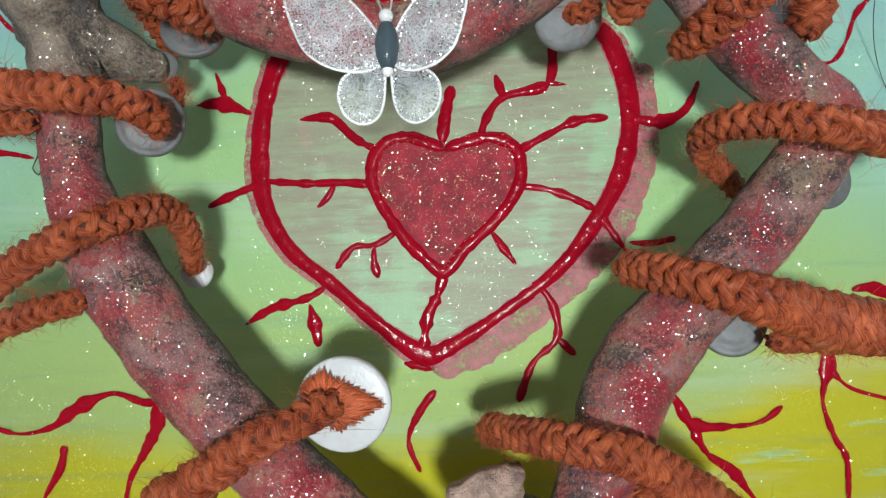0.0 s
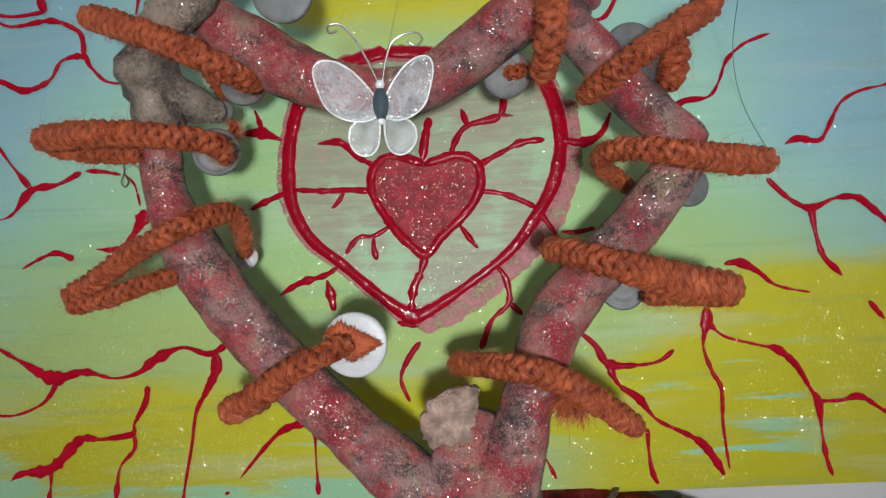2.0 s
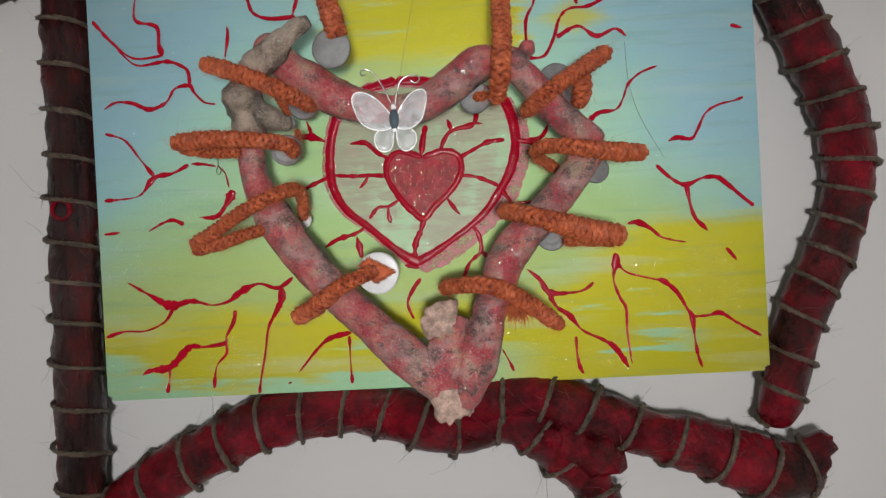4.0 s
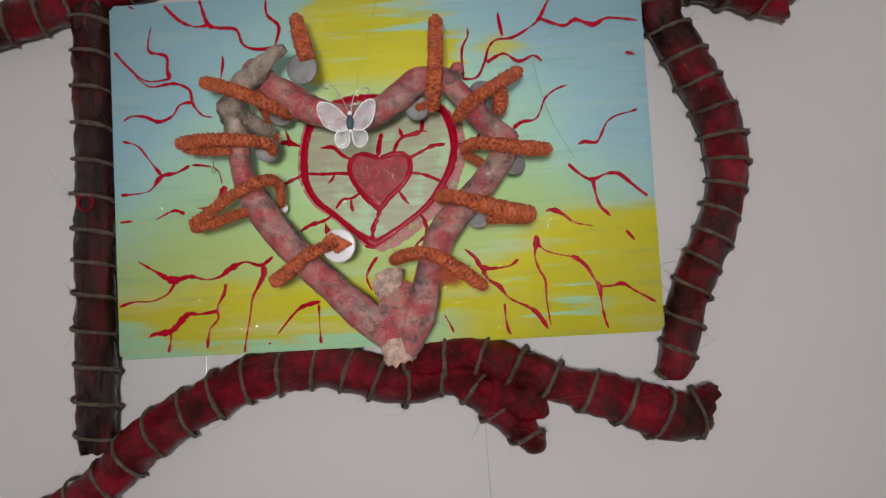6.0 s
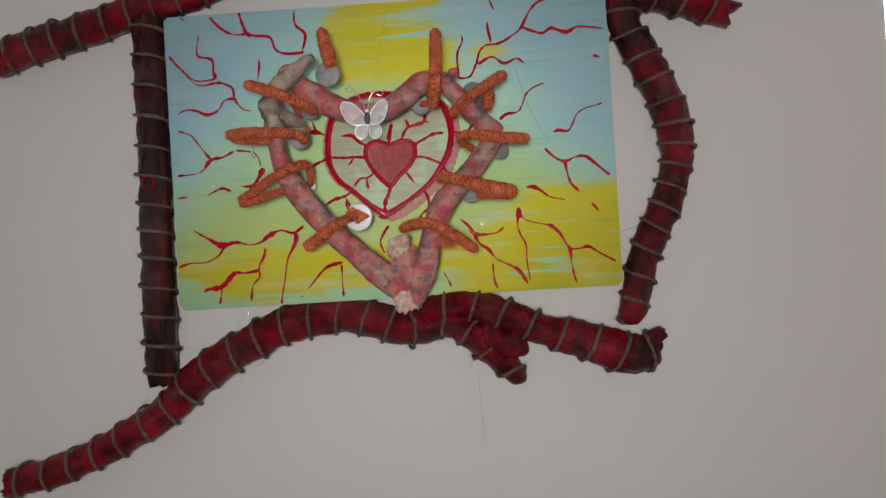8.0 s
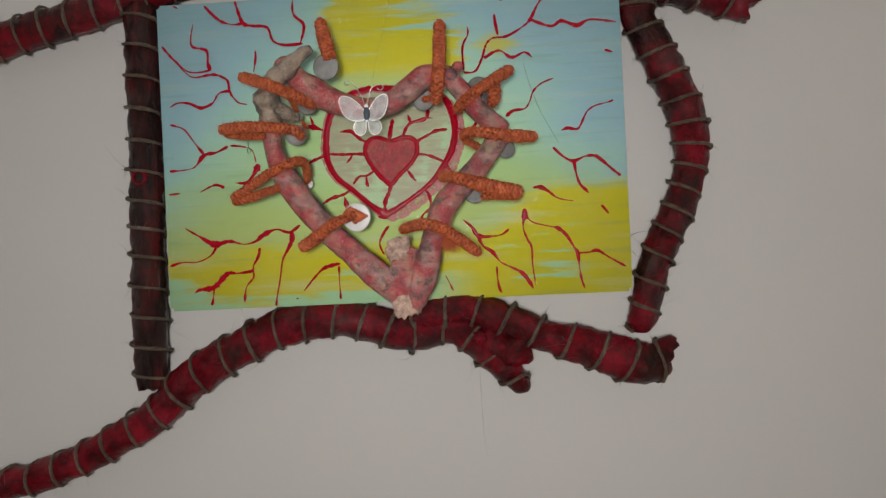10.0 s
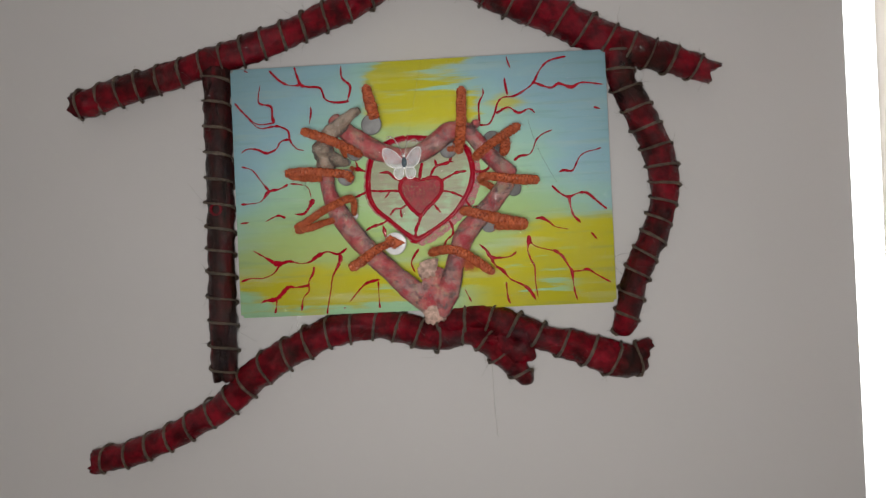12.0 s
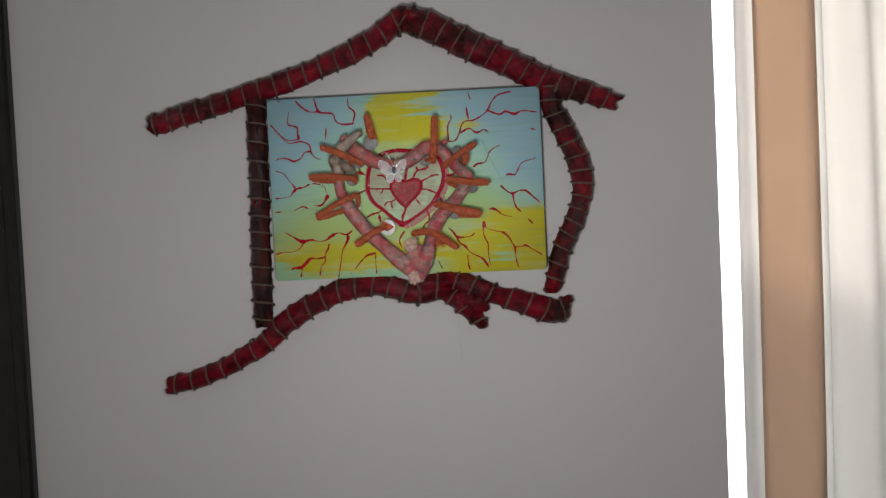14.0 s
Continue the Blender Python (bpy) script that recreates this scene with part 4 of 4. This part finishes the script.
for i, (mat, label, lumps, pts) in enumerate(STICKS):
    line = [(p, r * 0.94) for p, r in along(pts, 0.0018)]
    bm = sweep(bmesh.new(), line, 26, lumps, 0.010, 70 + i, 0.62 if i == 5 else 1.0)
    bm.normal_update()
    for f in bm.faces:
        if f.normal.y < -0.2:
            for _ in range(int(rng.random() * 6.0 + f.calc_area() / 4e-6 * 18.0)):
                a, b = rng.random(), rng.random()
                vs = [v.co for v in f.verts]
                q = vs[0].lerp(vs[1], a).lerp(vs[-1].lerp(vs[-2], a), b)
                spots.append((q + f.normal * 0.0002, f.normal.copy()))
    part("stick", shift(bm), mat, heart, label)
rng.shuffle(spots)
for few, mat, label in ((spots[:46000], GLITTER, "fine silver glitter"), (spots[46000:80000], GREENGLIT, "gold and green glitter")):
    bm = bmesh.new()
    flakes(bm, few, 0.000085, 0.36, rng)
    flakes(bm, few[::110], 0.00012, 0.3, rng)
    tagged(part("glitter", shift(bm), mat, heart, label, False), kind="stuff")

end = along([(8.2, -94.5, 32, 10.0), (8.6, -99.0, 32.3, 10.6), (9.0, -104.5, 31, 9.6)], 0.001)
part("cut_end", shift(sweep(bmesh.new(), end, 40, 0.22, 0.004, 3.0, 0.66, lambda off: 0.004 * noise.noise(off * 5.3), 0.006)), TWIGEND, heart, "pale cut end of the stump")
for u, v, d, r in ((40.5, 35.2, 37.5, 4.2), (45.0, 40.2, 36, 3.2), (37.0, 38.6, 37, 2.6)):
    bm = bmesh.new()
    bmesh.ops.create_icosphere(bm, subdivisions=3, radius=r / 1000)
    for q in bm.verts:
        q.co = P(u, v, d) + q.co * (1 + 0.25 * noise.noise(q.co * 420 + Vector((u, 0, 0))))
    part("knob", shift(bm), DRIFT, heart)

# a torn piece of bark in the fork
bm = bmesh.new()
ring = []
for k in range(40):
    w = 2 * math.pi * k / 40
    x, z = math.cos(w), math.sin(w)
    r = (1 + 0.16 * noise.noise(Vector((x * 2.2, z * 2.2, 4))) + 0.22 * noise.noise(Vector((x * 8, z * 8, 1)))) / max(abs(x), abs(z)) ** 0.35
    ring.append(P(4.6, -65.0, 36) + Vector((x * r * 0.0074 + z * 0.0012, 0.002 * math.sin(2 * w), z * r * (0.0060 if z > 0 else 0.0085) + x * 0.0016)))
front = [bm.verts.new(p + Vector((0, -0.0015 - 0.001 * noise.noise(p * 300), 0))) for p in ring]
back = [bm.verts.new(p + Vector((0, 0.003, 0))) for p in ring]
c = P(4.6, -65.0, 36)
inner = [bm.verts.new(c + (p - c) * 0.55 + Vector((0, -0.003 - 0.0015 * noise.noise(p * 700), 0))) for p in ring]
mid = bm.verts.new(c + Vector((0, -0.0035, 0)))
for k in range(40):
    j = (k + 1) % 40
    bm.faces.new((back[k], back[j], front[j], front[k]))
    bm.faces.new((front[k], front[j], inner[j], inner[k]))
    bm.faces.new((inner[k], inner[j], mid))
bm.faces.new(back[::-1])
part("bark_flake", shift(bm), TWIGEND, heart, "torn pale bark flake")

# ---- lashings of orange cord ----
LASH = "orange cord lashings round the driftwood heart"


def lashing(label, cords, seed):
    ob = thing("cord_lashing", label, "cord", group=LASH)
    r = random.Random(seed)
    for pts in cords:
        line = along(pts, 0.00045)
        n = len(line)
        line = [(p, rad * min(1, 0.62 + 0.38 * min(i, n - 1 - i) / 6)) for i, (p, rad) in enumerate(line)]
        line = [(p, rad * 0.93) for p, rad in line]
        for bm in braid(line, 3, 0.0080):
            part("cord_strand", bm, CORD, ob)
        # added core, dark so that the gaps between strands look shaded
        part("shade_core", sweep(bmesh.new(), [(p, rad * 0.62) for p, rad in line[::2]], 9), CORDCORE, ob)
        bm = bmesh.new()
        fuzz(bm, line, 80 + int(n * 2.4), 0.0034, 0.00005, r, 1.2)
        fuzz(bm, line, int(n * 0.12), 0.0075, 0.00004, r, 1.3)
        tagged(part("fuzz", bm, FLUFF, ob), kind="stuff")
    return ob


lashing("twisted orange jute cord tied over a grey stick", [[(-85.1, 41.2, 37, 3.1), (-76.4, 37.8, 41, 3.8), (-64.0, 32.5, 45, 3.7), (-52.6, 26.8, 48, 3.6), (-45.5, 23.1, 44, 3.4), (-41.8, 21.5, 34, 2.4)], [(-60.6, 32.1, 26, 1.8), (-58.1, 28.0, 18, 2.3), (-57.5, 23.6, 10, 2.2)]], 1)
lashing("twisted orange jute cord looped round stick and grey disc", [[(-98.3, 9.9, 37, 3.5), (-87.1, 9.7, 42, 3.8), (-74.4, 9.2, 45, 3.5), (-62.8, 7.6, 48, 3.3), (-54.3, 6.6, 46, 3.2), (-50.1, 5.1, 42, 3.1), (-50.7, 2.3, 36, 2.2)], [(-96.6, 8.1, 35, 2.6), (-84.6, 5.7, 37, 2.7), (-71.0, 4.5, 39, 2.4)], [(-51.1, 9.2, 26, 1.8), (-49.6, 13.5, 30, 1.6)]], 2)
lashing("twisted orange jute cord bent over a stick in a wide loop", [[(-93.5, -31.2, 36, 2.8), (-83.2, -26.7, 40, 3.0), (-71.6, -20.5, 45, 3.0), (-59.3, -15.0, 48, 2.9), (-53.3, -12.0, 42, 3.0), (-50.5, -11.3, 32, 2.8), (-50.3, -15.6, 24, 2.7), (-52.4, -22.3, 16, 2.3)], [(-93.4, -33.4, 35, 2.9), (-81.9, -31.4, 37, 2.9), (-71.4, -28.3, 38, 2.7), (-62.8, -26.5, 39, 2.4)]], 3)
frayed = lashing("orange jute cord with its frayed end on a white disc", [[(-53.2, -62.8, 36, 3.8), (-43.1, -57.7, 42, 3.9), (-32.4, -50.3, 46, 3.4), (-24.6, -46.9, 46, 3.0), (-19.6, -45.1, 42, 3.4)]], 4)
fluffy = lashing("twisted orange jute cord with a fluffy underside", [[(6.2, -54.6, 22, 3.1), (13.9, -53.0, 36, 3.4), (22.7, -52.8, 46, 3.5), (31.8, -55.9, 45, 3.7), (41.5, -62.4, 41, 3.8), (49.7, -68.7, 38, 3.5), (53.5, -71.1, 36, 2.6)]], 5)
lashing("thick bundle of orange jute cord over a stick", [[(32.2, -23.9, 30, 3.5), (38.2, -25.5, 42, 3.6), (46.1, -28.3, 48, 3.8), (55.9, -31.2, 44, 4.6), (66.1, -34.3, 40, 5.1), (74.7, -35.7, 38, 4.9), (79.8, -36.6, 37, 3.5)], [(55.2, -37.5, 37, 2.2), (65.7, -37.6, 36, 2.6), (76.9, -38.5, 35, 2.6)]], 6)
lashing("twisted orange jute cord in a short loop over a stick", [[(49.0, -3.2, 24, 2.7), (46.9, -0.5, 34, 2.9), (50.8, -0.0, 42, 3.1), (59.2, -1.6, 48, 3.3), (68.9, -2.9, 45, 3.7), (79.7, -3.7, 40, 4.1), (89.7, -4.0, 37, 3.2)], [(48.7, -2.4, 24, 2.5), (56.1, -6.2, 16, 2.6), (61.2, -10.6, 12, 2.1)]], 7)
lashing("slanting orange jute cord over a stick", [[(43.1, 15.6, 30, 2.8), (46.5, 17.1, 40, 3.5), (53.1, 21.6, 46, 3.4), (61.6, 27.5, 43, 3.4), (70.6, 33.2, 39, 3.8), (77.2, 37.3, 37, 3.2)], [(64.2, 31.4, 36, 3.4), (66.5, 24.1, 35, 4.0), (63.9, 15.7, 35, 3.4)]], 8)
lashing("upright orange jute cord down to a stick", [[(35.7, 67.6, 36, 3.6), (34.9, 56.0, 39, 4.0), (34.4, 41.5, 45, 4.0), (32.9, 27.3, 48, 4.0), (31.6, 19.4, 38, 3.3)], [(21.3, 25.9, 24, 2.0), (24.9, 23.0, 30, 2.3), (28.6, 23.2, 34, 1.6)]], 9)
lashing("upright orange jute cord ending at a grey disc", [[(-35.7, 72.9, 36, 3.4), (-33.9, 63.6, 39, 4.2), (-30.8, 53.3, 44, 4.6), (-29.1, 45.4, 46, 4.1)]], 10)

# the frayed end: a fan of fibres
bm = bmesh.new()
r = random.Random(77)
corners = [P(-26.0, -42.4, 40.2), P(-22.0, -39.8, 40.2), P(-11.2, -46.0, 39.8), P(-19.8, -50.6, 40.2)]
for _ in range(2200):
    x, y = r.random(), r.random()
    goal = corners[0].lerp(corners[1], x).lerp(corners[3].lerp(corners[2], x), y) + Vector((r.gauss(0, 0.0004), r.uniform(-0.0006, 0.0004), r.gauss(0, 0.0004)))
    a = P(-21.0 + r.uniform(-1.2, 1.2), -45.8 + r.uniform(-1.6, 1.6), 41.6 + r.uniform(-0.8, 0.6)).lerp(goal, r.uniform(0, 0.5))
    sweep(bm, [(a, 0.00022), (a.lerp(goal, 0.5) + Vector((r.gauss(0, 0.0002), -0.0003, r.gauss(0, 0.0002))), 0.0002), (goal, 0.00008)], 4)
tagged(part("frayed_end", bm, FLUFF, frayed, "flat frayed cord end"), kind="stuff")

# a fluffy tuft under one cord
bm = bmesh.new()
for _ in range(500):
    a = P(36.0 + r.uniform(-3.2, 3.2), -62.2 + r.uniform(-2, 2), 37 + r.uniform(-3, 3))
    goal = a + Vector((r.gauss(0, 0.0025), r.gauss(0, 0.002), -abs(r.gauss(0.0035, 0.002))))
    sweep(bm, [(a, 0.00012), (a.lerp(goal, 0.5) + Vector((r.gauss(0, 0.0007), 0, 0)), 0.0001), (goal, 0.00005)], 3)
tagged(part("tuft", bm, FLUFF, fluffy, "fluffy loose cord fibres"), kind="stuff")

# ---- shell discs ----
def disc(label, mat, u, v, d, r, tilt=(0, 0), rings=3, thick=2.2, name="shell_disc"):
    ob = thing(name, label, "disc", P(u, v, d), group="shell discs on the lashings")
    bm = bmesh.new()
    prof = []
    for k in range(15):
        s = k / 14
        groove = -0.16 * max(0, math.cos(s * math.pi * 2 * rings)) ** 4 if rings and 0.25 < s < 0.95 else 0
        prof.append((r * math.sin(s * math.pi / 2) if s < 1 else r, thick * (0.55 * math.sqrt(max(0, 1 - s ** 3)) + groove * 0.6)))
    prof += [(r * 0.98, -thick * 0.35), (r * 0.85, -thick * 0.5)]
    n = 40
    rows = []
    for rad, h in prof:
        rows.append([bm.verts.new(Vector((math.cos(2 * math.pi * k / n) * rad * (1 + 0.03 * math.sin(4 * math.pi * k / n)), -h, math.sin(2 * math.pi * k / n) * rad)) / 1000) for k in range(n)])
    for one, two in zip(rows, rows[1:]):
        for k in range(n):
            j = (k + 1) % n
            bm.faces.new((one[k], two[k], two[j], one[j]))
    bm.faces.new(rows[-1][::-1])
    bmesh.ops.remove_doubles(bm, verts=bm.verts, dist=1e-6)
    bmesh.ops.recalc_face_normals(bm, faces=bm.faces)
    part("disc", bm, mat, ob)
    ob.rotation_euler = (radians(tilt[0]), 0, radians(tilt[1]))
    return ob


disc("round white shell disc under a frayed cord end", WHITESHELL, -18.9, -46.3, 37, 8.5, (4, -6), 0, 3.0)
disc("grey ringed shell disc half under a cord", GREYSHELL, -47.4, 24.2, 26, 6.2, (-12, 8))
disc("grey ringed shell disc under a looped cord", GREYSHELL, -54.6, 5.6, 30, 6.4, (10, 10))
disc("flat grey shell disc at the foot of a cord", GREYSHELL, -31.7, 41.9, 45, 7.6, (8, 0), 0)
disc("pale shell disc behind the driftwood", GREYSHELL, 23.5, 22.8, 29, 6.4, (15, 0), 1)
disc("pale grey shell disc behind a slanting cord", GREYSHELL, 56.7, 28.4, 27, 7.2, (0, -14), 0)
disc("shiny dark shell disc on edge behind a cord", DARKSHELL, 61.9, 21.6, 30, 4.8, (0, 42), 0)
disc("pale grey shell disc below a cord", GREYSHELL, 71.8, -8.5, 24, 5.9, (-10, 12), 0)
disc("grey ringed shell disc behind thick cord", GREYSHELL, 51.9, -35.0, 29, 6.2, (-8, -8))
disc("small pale shell disc behind a cord loop", WHITESHELL, -52.5, -22.8, 14, 3.4, (0, 20), 0)
disc("round cut end of a grey side twig", GREYSHELL, -54.2, 17.6, 24.4, 2.9, (5, 25), 1, 1.5, "twig_end")

# ---- butterfly ----
butterfly = thing("butterfly_ornament", "white gauze butterfly with beaded body and wire feelers", "butterfly", P(-8.2, 12.0, 51))
UP = [(-0.6, 0.6), (-3.4, 4.6), (-7.6, 8.6), (-11.6, 10.4), (-15.0, 10.2), (-16.3, 7.6), (-15.2, 3.2), (-13.2, -0.8), (-9.4, -3.2), (-4.4, -3.9), (-0.8, -2.4)]
LOW = [(-0.5, -2.8), (-2.6, -2.9), (-5.8, -3.3), (-8.6, -5.2), (-9.1, -8.2), (-7.6, -10.9), (-4.8, -12.0), (-2.2, -11.0), (-0.9, -8.2)]
rim_spots = []
for name, shape, sx, lift in (("upper_wing", UP, 0.95, 2.5), ("upper_wing", UP, -0.78, 2.5), ("lower_wing", LOW, 0.86, 0.8), ("lower_wing", LOW, -0.88, 0.8)):
    ring = glide([(Vector((x * sx / 1000, -abs(x) * lift / 16000, z / 1000)), 0.00024) for x, z in (*shape, shape[0])], 0.0007)
    bm = bmesh.new()
    pts = [p for p, _ in ring[:-1]]
    mid = sum(pts, Vector()) / len(pts)
    n = len(pts)
    skin = []
    for s in (0.0, 0.00012):
        outer = [bm.verts.new(p + Vector((0, s, 0))) for p in pts]
        inn = [bm.verts.new(mid + (p - mid) * 0.5 + Vector((0, s - 0.0005, 0))) for p in pts]
        c = bm.verts.new(mid + Vector((0, s - 0.0007, 0)))
        for k in range(n):
            j = (k + 1) % n
            bm.faces.new((outer[k], outer[j], inn[j], inn[k]))
            bm.faces.new((inn[k], inn[j], c))
    bmesh.ops.recalc_face_normals(bm, faces=bm.faces)
    wing = part(name, bm, GAUZE, butterfly)
    part("rim", sweep(bmesh.new(), ring, 6, 0.35, 0.0009), WHITEBEAD, wing, "frosted white wire rim")
    for p in pts:
        for _ in range(16):
            q = p.lerp(mid, abs(rng.gauss(0, 0.16)))
            rim_spots.append((q + Vector((0, -0.0006, 0)), Vector((0, -1, 0))))
bm = bmesh.new()
flakes(bm, rim_spots, 0.000095, 0.5, rng)
tagged(part("glitter", bm, GLITTER, butterfly, "silver glitter", False), kind="stuff")
bm = bmesh.new()
bmesh.ops.create_uvsphere(bm, u_segments=20, v_segments=12, radius=0.001, matrix=Matrix.Translation((0.0, -0.001, 0.0)) @ Matrix.Diagonal((1.9, 1.7, 4.0, 1)))
part("body", bm, BEAD, butterfly, "long dark glass bead")
for z, s in ((0.0046, 1.15), (-0.0040, 0.9)):
    bm = bmesh.new()
    bmesh.ops.create_uvsphere(bm, u_segments=16, v_segments=10, radius=0.001 * s, matrix=Matrix.Translation((0.0, -0.001, z)))
    part("bead", bm, WHITEBEAD, butterfly, "small white bead")
for sx, curl in ((-1, [(-0.4, 5), (-2.5, 10), (-5.5, 15.5), (-8.5, 18.8), (-11.4, 18.6), (-11.2, 16.8), (-9.3, 17.0)]), (1, [(0.6, 5), (1.6, 10), (3.2, 14.0), (6.0, 15.8), (9.2, 16.0), (10.4, 14.2), (8.8, 12.8), (7.0, 13.9)])):
    line = glide([(Vector((x / 1000, -0.001 - 0.00035 * i, z / 1000)), 0.00027) for i, (x, z) in enumerate(curl)], 0.0005)
    part("feeler", sweep(bmesh.new(), line, 6), WIRE, butterfly, "curled silver wire")
line = glide([(Vector((0.0, 0.0, 0.004)), 0.00007), (Vector((0.0045, 0.012, 0.030)), 0.00007), (Vector((0.0125, 0.049, 0.086)), 0.00007)], 0.004)
part("thread", sweep(bmesh.new(), line, 4), WIRE, butterfly, "thin clear thread")


# ---- loose threads ----
def strand(name, label, pts, r, mat):
    ob = thing(name, label, "thread", P(*pts[0]))
    home = -P(*pts[0])
    line = [(p + home, q) for p, q in along([(*p, r) for p in pts], 0.003)]
    part("filament", sweep(bmesh.new(), line, 5), mat, ob)


strand("nylon_thread", "thin clear nylon thread hanging down the wall", [(50, -143, -27.6), (50.4, -165, -27.7), (51, -190, -27.7), (52.5, -209, -27.7)], 0.16, WIRE)
strand("nylon_thread", "short clear nylon thread below the canvas", [(-111, -97, -27.6), (-110.8, -108, -27.7), (-111.2, -118, -27.7)], 0.22, WIRE)
strand("loose_fibre", "long dark loose fibre across the blue paint", [(84, 41, 34), (90, 30, 12), (97, 16, 1.0), (107, -3, 0.5)], 0.09, TWINE)
strand("loose_fibre", "small curled dark fibre on the canvas", [(-93.0, 8, 0.5), (-92.4, 4.5, 1.4), (-93.4, 1.8, 1.8), (-92.2, 0.2, 1.6), (-91.2, 1.8, 1.5), (-92.2, 3.4, 0.5)], 0.16, TWINE)
strand("loose_fibre", "fine dark fibre standing off the wall", [(167, -62, -26), (158, -63, -24), (153, -67, -22), (155, -74, -24), (161, -80, -26)], 0.10, TWINE)
strand("loose_fibre", "fine dark fibre beside the bowed branch", [(200, 14, -26), (203, 22, -22), (208, 34, -24)], 0.10, TWINE)
